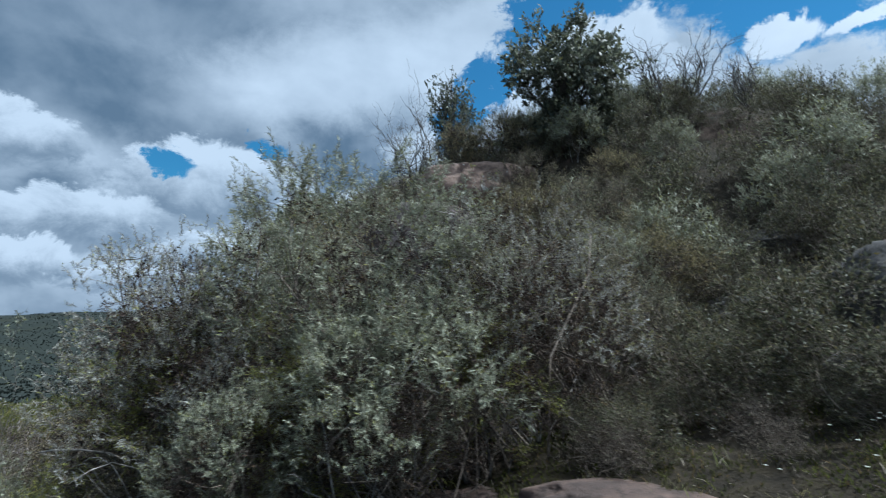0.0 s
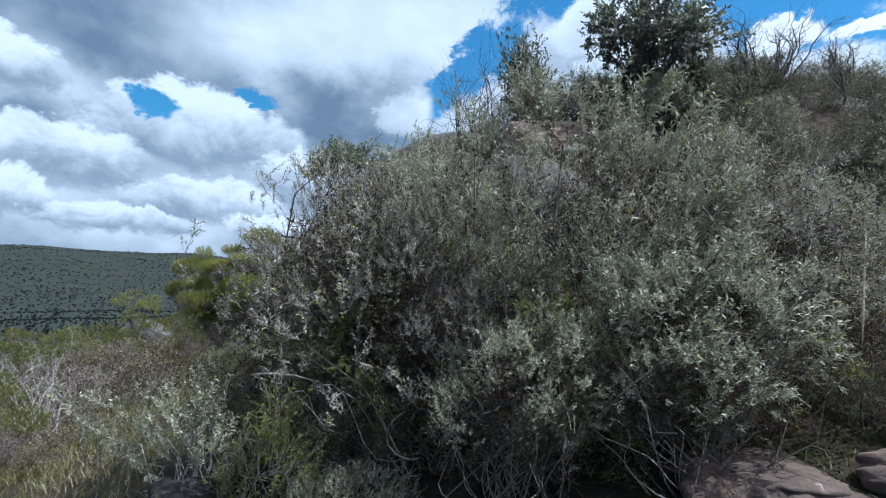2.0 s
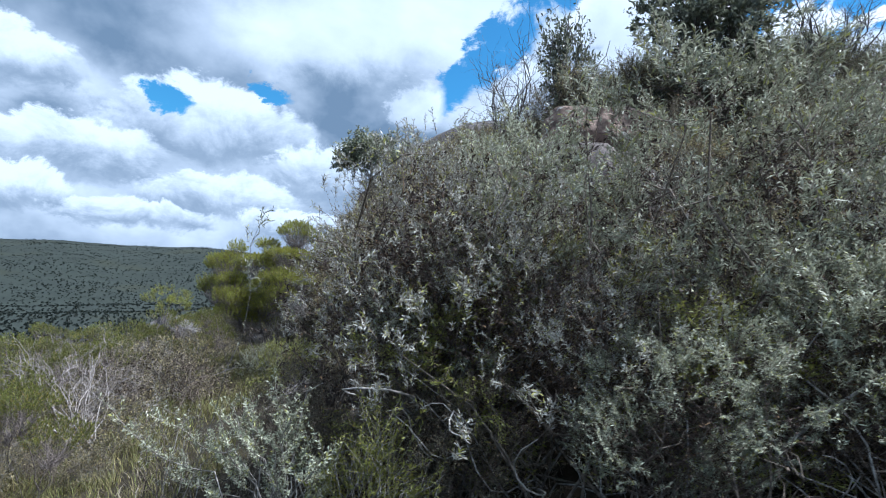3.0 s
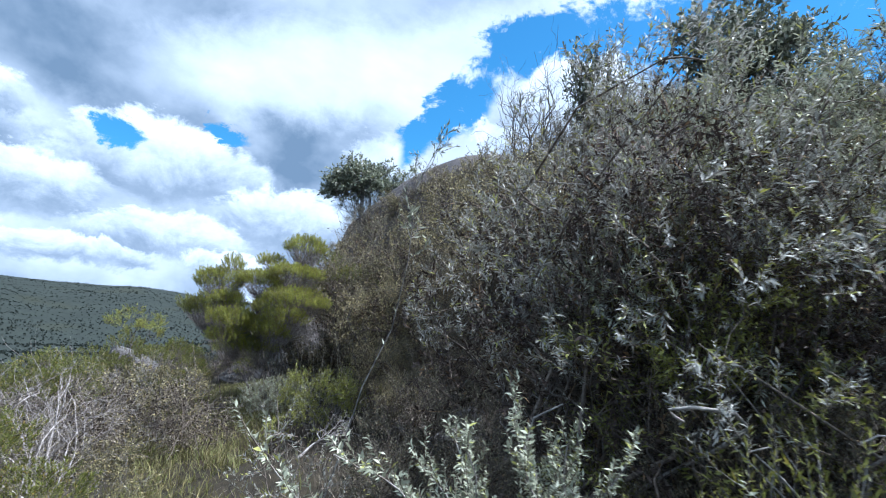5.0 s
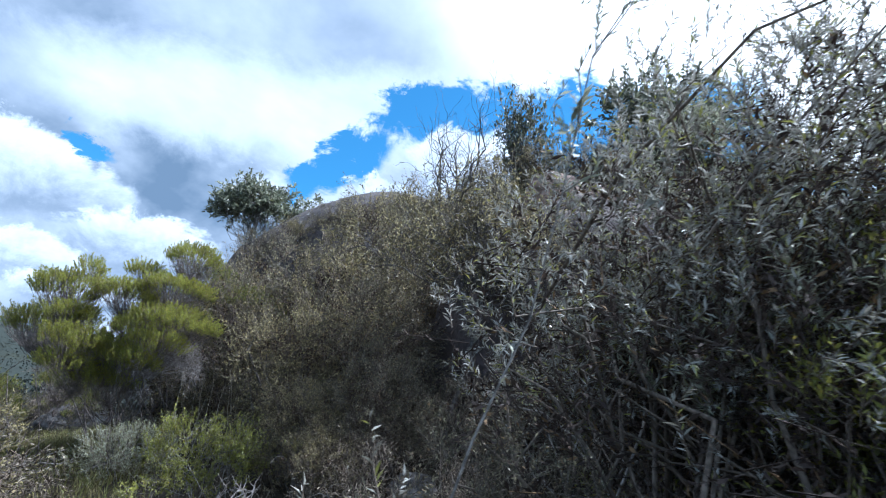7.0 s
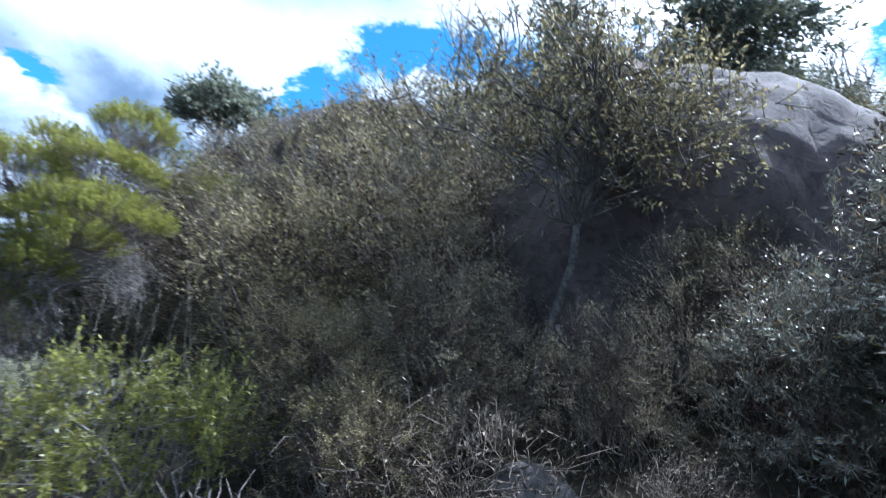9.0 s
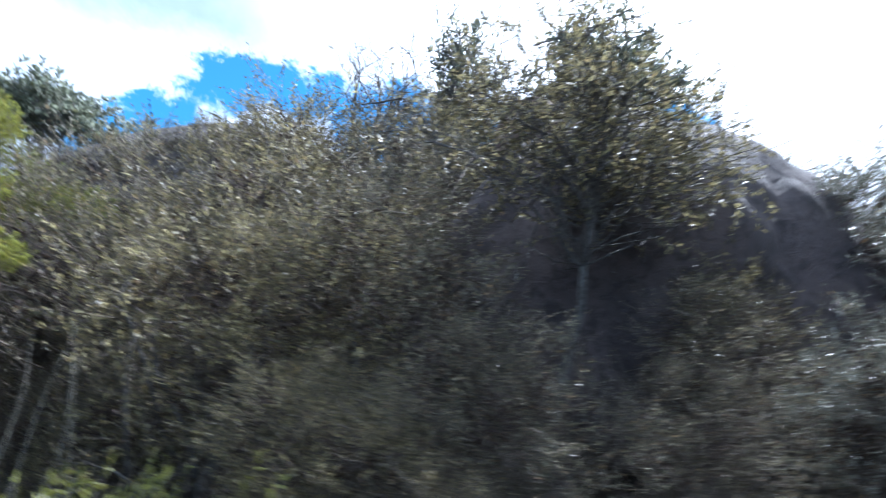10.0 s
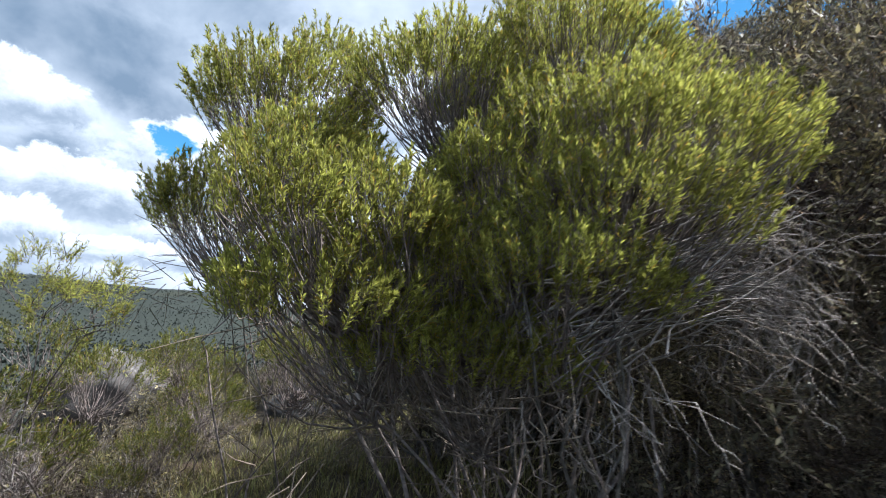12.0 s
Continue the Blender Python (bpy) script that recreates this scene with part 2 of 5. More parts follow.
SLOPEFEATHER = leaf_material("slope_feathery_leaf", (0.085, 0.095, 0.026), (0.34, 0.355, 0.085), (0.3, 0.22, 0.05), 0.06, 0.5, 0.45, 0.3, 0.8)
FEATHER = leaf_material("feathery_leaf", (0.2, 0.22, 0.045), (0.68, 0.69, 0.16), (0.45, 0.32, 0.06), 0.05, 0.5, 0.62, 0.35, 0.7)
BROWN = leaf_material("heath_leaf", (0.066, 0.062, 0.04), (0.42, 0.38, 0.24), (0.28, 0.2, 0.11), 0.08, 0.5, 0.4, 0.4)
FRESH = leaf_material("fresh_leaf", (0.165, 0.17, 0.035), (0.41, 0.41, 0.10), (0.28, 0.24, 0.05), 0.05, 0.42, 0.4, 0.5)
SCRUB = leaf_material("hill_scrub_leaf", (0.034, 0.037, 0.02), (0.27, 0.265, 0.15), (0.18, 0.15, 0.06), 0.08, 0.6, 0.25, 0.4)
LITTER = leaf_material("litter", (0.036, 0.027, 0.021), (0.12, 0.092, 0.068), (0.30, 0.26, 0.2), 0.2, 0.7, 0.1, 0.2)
# dry brown leaves, dark enough to stand in for shade inside shrubs
SHADE_DRYLEAF = leaf_material("shade_dry_leaf", (0.042, 0.031, 0.028), (0.125, 0.094, 0.08), (0.2, 0.13, 0.07), 0.08, 0.75, 0.1, 0.15)
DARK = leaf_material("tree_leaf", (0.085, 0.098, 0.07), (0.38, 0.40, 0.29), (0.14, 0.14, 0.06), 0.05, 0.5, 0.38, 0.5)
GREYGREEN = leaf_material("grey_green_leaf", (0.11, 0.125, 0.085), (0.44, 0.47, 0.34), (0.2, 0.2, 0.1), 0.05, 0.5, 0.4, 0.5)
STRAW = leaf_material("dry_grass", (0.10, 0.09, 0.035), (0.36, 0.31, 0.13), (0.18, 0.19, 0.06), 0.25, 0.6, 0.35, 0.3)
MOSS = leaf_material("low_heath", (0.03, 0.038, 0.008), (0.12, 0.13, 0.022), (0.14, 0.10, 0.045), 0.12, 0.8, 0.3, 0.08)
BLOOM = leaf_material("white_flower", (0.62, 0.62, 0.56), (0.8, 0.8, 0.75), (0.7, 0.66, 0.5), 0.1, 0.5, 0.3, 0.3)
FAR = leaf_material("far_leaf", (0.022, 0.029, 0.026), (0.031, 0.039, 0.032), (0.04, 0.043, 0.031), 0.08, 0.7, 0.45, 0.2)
BARK = bark_material("grey_bark", (0.11, 0.10, 0.09), (0.33, 0.305, 0.275))
TWIGBARK = bark_material("brown_twig_bark", (0.08, 0.062, 0.047), (0.23, 0.185, 0.145))
FEATHERBARK = bark_material("slender_stem_bark", (0.04, 0.033, 0.03), (0.115, 0.095, 0.09))
PALEBARK = bark_material("weathered_pale_bark", (0.17, 0.155, 0.14), (0.44, 0.405, 0.37))
SLIMBARK = bark_material("pale_stem_bark", (0.10, 0.08, 0.075), (0.27, 0.225, 0.21))
DARKBARK = bark_material("dark_bark", (0.05, 0.043, 0.038), (0.15, 0.135, 0.12))
DEADWOOD = bark_material("bleached_wood", (0.18, 0.155, 0.145), (0.43, 0.39, 0.365))
STALK = bark_material("bleached_straw", (0.36, 0.32, 0.25), (0.55, 0.50, 0.40))
GRANITE = rock_material("granite", (0.05, 0.043, 0.045), (0.115, 0.098, 0.098), (0.32, 0.30, 0.29), 0.64, 1.1)
BOULDER = rock_material("lichen_granite", (0.06, 0.047, 0.045), (0.13, 0.10, 0.093), (0.50, 0.49, 0.45), 0.67, 1.6)
REDROCK = rock_material("red_granite", (0.13, 0.083, 0.064), (0.26, 0.18, 0.14), (0.55, 0.53, 0.48), 0.64, 1.6)
REDSLAB = rock_material("red_slab_granite", (0.06, 0.042, 0.036), (0.15, 0.098, 0.077), (0.26, 0.235, 0.21), 0.66, 3.0)
PALEROCK = rock_material("pale_granite", (0.07, 0.064, 0.06), (0.125, 0.115, 0.11), (0.2, 0.19, 0.178), 0.62, 2.2)
DARKROCK = rock_material("dark_granite", (0.05, 0.046, 0.044), (0.11, 0.10, 0.095), (0.24, 0.23, 0.21), 0.66, 1.2)


def ground_material():
    m, n, b, out = material("hillside_ground")
    geo = n.add("ShaderNodeNewGeometry")
    v = geo.outputs["Position"]
    a = n.noise(v, 0.5, 6.0, 0.6)
    c = n.noise(v, 4.0, 6.0, 0.65)
    g = n.noise(v, 40.0, 4.0, 0.7)
    w = n.noise(v, 0.012, 6.0, 0.62)
    w2 = n.noise(v, 0.09, 5.0, 0.7)
    near = n.mix(n.smooth(c.outputs["Fac"], 0.38, 0.62), (0.022, 0.018, 0.013), (0.04, 0.032, 0.02))
    near = n.mix(n.smooth(a.outputs["Fac"], 0.52, 0.66), near, (0.055, 0.037, 0.027))
    near = n.mix(n.smooth(g.outputs["Fac"], 0.45, 0.7, 0, 0.5), near, (0.03, 0.026, 0.018))
    far = n.mix(n.smooth(w2.outputs["Fac"], 0.35, 0.65), (0.019, 0.024, 0.021), (0.025, 0.031, 0.026))
    far = n.mix(n.smooth(w.outputs["Fac"], 0.52, 0.64, 0, 0.7), far, (0.026, 0.029, 0.019))
    away = n.add("ShaderNodeVectorMath", operation="LENGTH")
    n.link(v, away.inputs[0])
    n.link(n.mix(n.smooth(away.outputs["Value"], 35.0, 90.0), near, far), b.inputs["Base Color"])
    b.inputs["Roughness"].default_value = 0.95
    b.inputs["Specular IOR Level"].default_value = 0.15
    bump = n.add("ShaderNodeBump", Strength=0.7, Distance=0.05)
    n.link(n.math("ADD", c.outputs["Fac"], n.math("MULTIPLY", g.outputs["Fac"], 0.3)), bump.inputs["Height"])
    n.link(bump.outputs[0], b.inputs["Normal"])
    return m


GROUND = ground_material()


# ---------------------------------------------------------------- mesh tools
def mesh_of(name, verts, faces, mats, index=None, smooth=False):
    """A mesh from arrays; all faces have the same number of corners."""
    verts, faces = np.asarray(verts, np.float32), np.asarray(faces, np.int32)
    me = bpy.data.meshes.new(name)
    k = faces.shape[1]
    me.vertices.add(len(verts))
    me.vertices.foreach_set("co", verts.ravel())
    me.loops.add(faces.size)
    me.loops.foreach_set("vertex_index", faces.ravel())
    me.polygons.add(len(faces))
    me.polygons.foreach_set("loop_start", np.arange(0, faces.size, k, dtype=np.int32))
    me.polygons.foreach_set("loop_total", np.full(len(faces), k, np.int32))
    for m in mats if isinstance(mats, (list, tuple)) else [mats]:
        me.materials.append(m)
    if index is not None:
        me.polygons.foreach_set("material_index", np.asarray(index, np.int32))
    if smooth:
        me.polygons.foreach_set("use_smooth", np.ones(len(faces), bool))
    me.update(calc_edges=True)
    return me


def part(name, me, parent, label=""):
    ob = new(name, me)
    ob.parent = parent
    return tagged(ob, label)


def unit(v):
    return v / np.maximum(np.linalg.norm(v, axis=-1, keepdims=True), 1e-9)


def tubes(lines, radii, sides=5):
    """Tapered round sticks. lines: (n, k, 3); radii: (n, k)."""
    lines, radii = np.asarray(lines, float), np.asarray(radii, float)
    n, k, _ = lines.shape
    along = np.gradient(lines, axis=1)
    along = unit(along)
    helper = np.where(np.abs(along[..., 2:3]) > 0.9, np.array([1.0, 0, 0]), np.array([0, 0, 1.0]))
    u = unit(np.cross(along, helper))
    w = np.cross(along, u)
    ang = np.arange(sides) * 2 * np.pi / sides
    ring = u[:, :, None] * np.cos(ang)[None, None, :, None] + w[:, :, None] * np.sin(ang)[None, None, :, None]
    v = (lines[:, :, None] + ring * radii[:, :, None, None]).reshape(-1, 3)
    i, j, s = np.meshgrid(np.arange(n), np.arange(k - 1), np.arange(sides), indexing="ij")
    base, s2 = (i * k + j) * sides, (s + 1) % sides
    f = np.stack([base + s, base + s2, base + sides + s2, base + sides + s], -1).reshape(-1, 4)
    return v, f


def join(pieces):
    vs, fs, at = [], [], 0
    for v, f in pieces:
        vs.append(v), fs.append(f + at)
        at += len(v)
    return np.concatenate(vs), np.concatenate(fs)


def kites(base, tip_way, normal, length, width, fold=0.25, belly=0.45):
    """Leaves: one folded, pointed blade each."""
    side = unit(np.cross(tip_way, normal))
    normal = np.cross(side, tip_way)
    L, Wd = np.reshape(length, (-1, 1)), np.reshape(width, (-1, 1))
    mid = base + tip_way * L * belly
    v = np.stack([base, mid + side * Wd / 2 + normal * Wd * fold, base + tip_way * L - normal * L * 0.12, mid - side * Wd / 2 + normal * Wd * fold], 1)
    f = np.arange(len(base) * 4).reshape(-1, 4)
    return v.reshape(-1, 3), f


def curve(rng, a, b, k=6, sag=0.0, wob=0.06, lift=0.0):
    """A bent line from a to b: lift raises its middle, sag lowers it."""
    a, b = np.asarray(a, float), np.asarray(b, float)
    t = np.linspace(0, 1, k)[:, None]
    long = np.linalg.norm(b - a)
    p = a + (b - a) * t
    p[:, 2] += (lift - sag) * long * np.sin(np.pi * t[:, 0])
    for waves in (1, 2, 3, 5):
        p += rng.normal(0, wob * long * 1.2 / waves, 3) * np.sin(np.pi * waves * t)
    return p


class Lumps:
    """Uneven swellings over a ball."""

    def __init__(self, rng, n=9, deep=0.4):
        self.ways, self.tight, self.size = unit(rng.normal(size=(n, 3))), rng.uniform(4, 12, n), rng.uniform(-deep, deep, n)

    def __call__(self, u):
        return 1 + (self.size * np.exp(self.tight * (u @ self.ways.T - 1))).sum(-1)


def crown(rng, blobs, n, reach=0.45, up=0.5, spread=0.5, low=-0.35, inner=0.5, deep=0.4, bend=0.15, per=9, close=0.09, fan=0.42):
    """Twigs in sprays over lumpy balls (x, y, z, rx, ry, rz): lines of 4 points each."""
    blobs = np.asarray(blobs, float)
    share = (blobs[:, 3] * blobs[:, 5]) ** 1.0
    counts = (n / per * share / share.sum()).astype(int) + 1
    out = []
    for b, c in zip(blobs, counts):
        u = unit(rng.normal(size=(c * 4, 3)))
        u = u[u[:, 2] > low][:c]
        r = (1 - inner * rng.random(len(u)) ** 1.6) * Lumps(rng, 12, deep)(u)
        p = b[:3] + u * b[3:] * r[:, None]
        d = unit(u * 0.8 + np.array([0, 0, up]) + rng.normal(0, spread, u.shape))
        size = rng.uniform(0.6, 1.3, len(u))
        u, p, d, size = (np.repeat(q, per, 0) for q in (u, p, d, size))
        d = unit(d + rng.normal(0, fan, d.shape))
        p = p + rng.normal(0, close, p.shape)
        L = (reach * size * rng.uniform(0.6, 1.15, len(u)))[:, None]
        s = rng.normal(0, bend, u.shape) + np.array([0, 0, up * 0.2])
        t = np.linspace(0, 1, 4)
        out.append(np.stack([p + d * L * q + s * L * q * q for q in t], 1))
    return np.concatenate(out)


def leaves_on(rng, twigs, per, length, width, angle=0.7, first=0.1, fold=0.25, flat_up=0.0, belly=0.45, vary=0.3):
    """Leaves along twigs, standing off by about angle (radians)."""
    n = len(twigs)
    s = first + (1 - first) * (np.arange(per) + rng.random((n, per))) / per
    k = twigs.shape[1] - 1
    seg = np.minimum((s * k).astype(int), k - 1)
    q = (s * k - seg)[..., None]
    row = np.arange(n)[:, None]
    a, b = twigs[row, seg], twigs[row, seg + 1]
    p = (a + (b - a) * q).reshape(-1, 3)
    along = unit(b - a).reshape(-1, 3)
    across = unit(np.cross(along, rng.normal(size=along.shape)))
    ang = angle * rng.uniform(0.6, 1.4, (len(p), 1))
    way = unit(along * np.cos(ang) + across * np.sin(ang) + rng.normal(0, 0.08, along.shape))
    nor = unit(rng.normal(size=p.shape) * (1 - flat_up) + along * 0.6 + np.array([0, 0, 1.2 * flat_up]))
    L = length * rng.uniform(1 - vary, 1 + vary, len(p))
    return kites(p, way, nor, L, width * L / length, fold, belly)


def limbs(rng, base, targets, r0, r1=0.006, k=7, lift=0.1, wob=0.07, start=0.0):
    """Branches from the base, bending, to each target."""
    lines = np.array([curve(rng, np.asarray(base) + rng.normal(0, start, 3) * (1, 1, 0), t, k, lift=lift * rng.uniform(-0.4, 1.6), wob=wob) for t in targets])
    taper = np.linspace(1, 0, k)[None] ** 0.8
    thick = rng.uniform(0.55, 1.0, (len(targets), 1))
    return lines, r1 + (r0 - r1) * taper * thick


def boughs(rng, lines, n, reach, r0, r1=0.003, out=0.7, up=0.3, k=5):
    """Side branches off given lines."""
    i = rng.integers(0, len(lines), n)
    kk = lines.shape[1]
    j = rng.integers(kk // 3, kk - 1, n)
    a = lines[i, j] + (lines[i, j + 1] - lines[i, j]) * rng.random((n, 1))
    d = unit(unit(lines[i, j + 1] - lines[i, j]) * 0.6 + unit(rng.normal(size=(n, 3))) * out + np.array([0, 0, up]))
    L = reach * rng.uniform(0.5, 1.3, n)
    ls = np.array([curve(rng, p, p + w * q, k, wob=0.09) for p, w, q in zip(a, d, L)])
    return ls, r1 + (r0 - r1) * np.linspace(1, 0, k)[None] * rng.uniform(0.5, 1, (n, 1))


def plant(name, label, category, wood, leaf, wood_mat, leaf_mat, parts=("wood", "foliage"), arms=None, arm_mat=None):
    """A plant stands on an empty at its foot; arms: its thick branches, one part each."""
    ob = tagged(new(name), label, category)
    tagged(part(parts[0], mesh_of(name + "_" + parts[0], *wood, wood_mat, smooth=True), ob), kind="stuff")
    tagged(part(parts[1], mesh_of(name + "_" + parts[1], *leaf, leaf_mat), ob), kind="stuff")
    if arms is not None:
        for line, r in zip(*arms):
            part("branch", mesh_of(name + "_branch", *tubes(line[None], r[None], 7), arm_mat or wood_mat, smooth=True), ob)
    return ob


# ---------------------------------------------------------------- the lie of the land
def height(x, y):
    x, y = np.asarray(x, float), np.asarray(y, float)
    near = 0.1 + 0.22 * x + 5.85 * np.exp(-(((x - 6.5) ** 2 / 70 + (y - 18) ** 2 / 64) ** 1.4))
    near = near + 1.7 * np.exp(-((x - 0.8) ** 2 + (y - 17.0) ** 2) / 9)
    r = np.hypot(x, y)
    az = np.degrees(np.arctan2(x, y))
    # the slope runs out into a valley, and a long wooded ridge closes it
    floor = -26 - 14 * np.clip((r - 120) / 300, 0, 1)
    k = np.clip((r - 25) / 110, 0, 1)
    k = k * k * (3 - 2 * k)
    right = 1 / (1 + np.exp(-(x - 8) / 6.0))
    near = np.minimum(near, 0.22 * 25 + 6) 
    z = near * (1 - k) + (floor * (1 - right) + 10 * right) * k
    ridge = np.clip((r - 380) / 520, 0, 1)
    ridge = ridge * ridge * (3 - 2 * ridge)
    crest = 43 + 3.0 * np.sin(az * 0.21 + 0.6) + 2.0 * np.sin(az * 0.53 + 2.0)
    z = z + ridge * crest
    spur = np.exp(-((r - 330) / 110) ** 2) * 24 * (0.5 + 0.5 * np.sin(az * 0.085 + 1.5))
    z = z + spur
    rough = 0.05 * np.sin(1.9 * x + 0.7 * y) * np.sin(1.3 * y - 0.6 * x) + 0.03 * np.sin(4.1 * x + 1.0) * np.sin(3.7 * y)
    return z + rough + np.where(r > 200, 2.2 * np.sin(x * 0.05 + 1.1 * np.sin(y * 0.03)) * np.sin(y * 0.043), 0)


def h(x, y):
    return float(height(x, y))


S = np.linspace(-1, 1, 301)
axis = 20 * S + 2480 * np.sign(S) * np.abs(S) ** 6
gx, gy = np.meshgrid(axis - 3, axis + 8, indexing="ij")
gv = np.stack([gx, gy, height(gx, gy)], -1).reshape(-1, 3)
n_ = len(S)
gi, gj = np.meshgrid(np.arange(n_ - 1), np.arange(n_ - 1), indexing="ij")
at_ = (gi * n_ + gj).ravel()
gf = np.stack([at_, at_ + n_, at_ + n_ + 1, at_ + 1], 1)
ground = new("ground", mesh_of("ground", gv, gf, GROUND, smooth=True))
tagged(ground, "bare earthy hillside falling to a wooded valley and ridge", "ground", kind="structure")


# ---------------------------------------------------------------- rocks
def rock(name, label, place, size, mat, seed, turn=0.0, cuts=5, rough=0.22, flat=0.0, tilt=(0.0, 0.0)):
    bm = bmesh.new()
    bmesh.ops.create_icosphere(bm, subdivisions=cuts, radius=1.0)
    off = Vector((seed * 7.3, seed * 3.1, seed * 1.7))
    for v in bm.verts:
        p = v.co.copy()
        f = 1 + rough * noise.fractal(p * 1.1 + off, 0.9, 2.1, 5) + 0.35 * rough * abs(noise.noise(p * 3.0 + off))
        # broken faces
        c = noise.cell(p * 1.6 + off) * 0.10 * rough / 0.22
        v.co = p * (f + c)
        if flat and v.co.z > flat:
            v.co.z = flat + (v.co.z - flat) * 0.35
        v.co = Vector((v.co.x * size[0], v.co.y * size[1], v.co.z * size[2]))
    me = bpy.data.meshes.new(name)
    bm.to_mesh(me)
    bm.free()
    me.materials.append(mat)
    me.polygons.foreach_set("use_smooth", np.ones(len(me.polygons), bool))
    ob = tagged(new(name, me), label, "rock")
    ob.matrix_world = pose(*place, tilt[0], tilt[1], turn)
    return ob


rock("rock_dome", "large weathered grey granite dome with lichen streaks above the scrub", (0.3, 24.0, -0.2), (8.3, 5.8, 7.9), GRANITE, 3, rough=0.04, cuts=6)
rock("boulder", "big rounded grey boulder with white lichen patches in shade", (-0.75, 11.4, 0.95), (2.4, 1.6, 2.75), BOULDER, 8, -45, rough=0.12)
rock("rock_outcrop", "pinkish weathered granite outcrop under the hilltop tree", (0.6, 13.6, 4.3), (1.6, 1.0, 1.3), REDROCK, 5, 10, flat=0.7)
rock("boulder", "dark shaded boulder on the uphill bank", (4.55, 5.1, 1.4), (0.65, 0.7, 0.8), DARKROCK, 12)
rock("boulder", "dark low stone at the foot of the silver shrub", (-3.95, 4.4, -0.62), (0.36, 0.2, 0.26), DARKROCK, 17, 25)
rock("rock_ledge", "flat grey rock ledge between low shrubs", (4.6, 7.4, 1.4), (1.3, 0.7, 0.3), DARKROCK, 14, 15)
rock("boulder", "dark low stone at the foot of the silver shrub", (-3.95, 4.4, -0.62), (0.36, 0.2, 0.26), DARKROCK, 17, 25)
rock("rock_ledge", "flat grey rock ledge between low shrubs", (5.6, 9.4, 2.45), (1.5, 0.7, 0.35), DARKROCK, 15, -10)
rock("pale_rock", "small pale lichen-covered stone in the heath", (3.15, 4.35, 1.06), (0.2, 0.12, 0.13), PALEROCK, 21, 30, cuts=4)
rock("red_slab", "reddish granite slab bare of plants beside the path", (0.15, 3.87, 0.03), (0.78, 0.55, 0.24), REDSLAB, 24, 25, flat=0.6)
rock("red_slab", "reddish granite slab bare of plants beside the path", (1.1, 3.4, 0.3), (0.7, 0.4, 0.2), REDSLAB, 27, -15, flat=0.6)
rock("pale_boulder", "pale grey boulder among bushes down the slope", (-13.4, 21.4, -2.1), (1.05, 0.8, 1.15), PALEROCK, 31, 20, flat=0.5, tilt=(0.0, 22.0))
rock("pale_boulder", "pale flat boulder in the dry grass", (-9.2, 21.5, -1.9), (1.2, 0.8, 0.5), PALEROCK, 33, -20)
rock("grey_stone", "rounded grey stone half hidden in undergrowth", (-3.55, 9.55, -0.62), (0.32, 0.26, 0.22), PALEROCK, 44, 0, cuts=4)
rock("grey_stone", "rounded grey stone half hidden in undergrowth", (-3.8, 8.95, -0.74), (0.4, 0.24, 0.18), PALEROCK, 46, 40, cuts=4)
rock("grey_stone", "low grey stone at the foot of a silver shrub", (-4.1, 3.55, -0.85), (0.45, 0.25, 0.22), GRANITE, 36, 20, cuts=4)

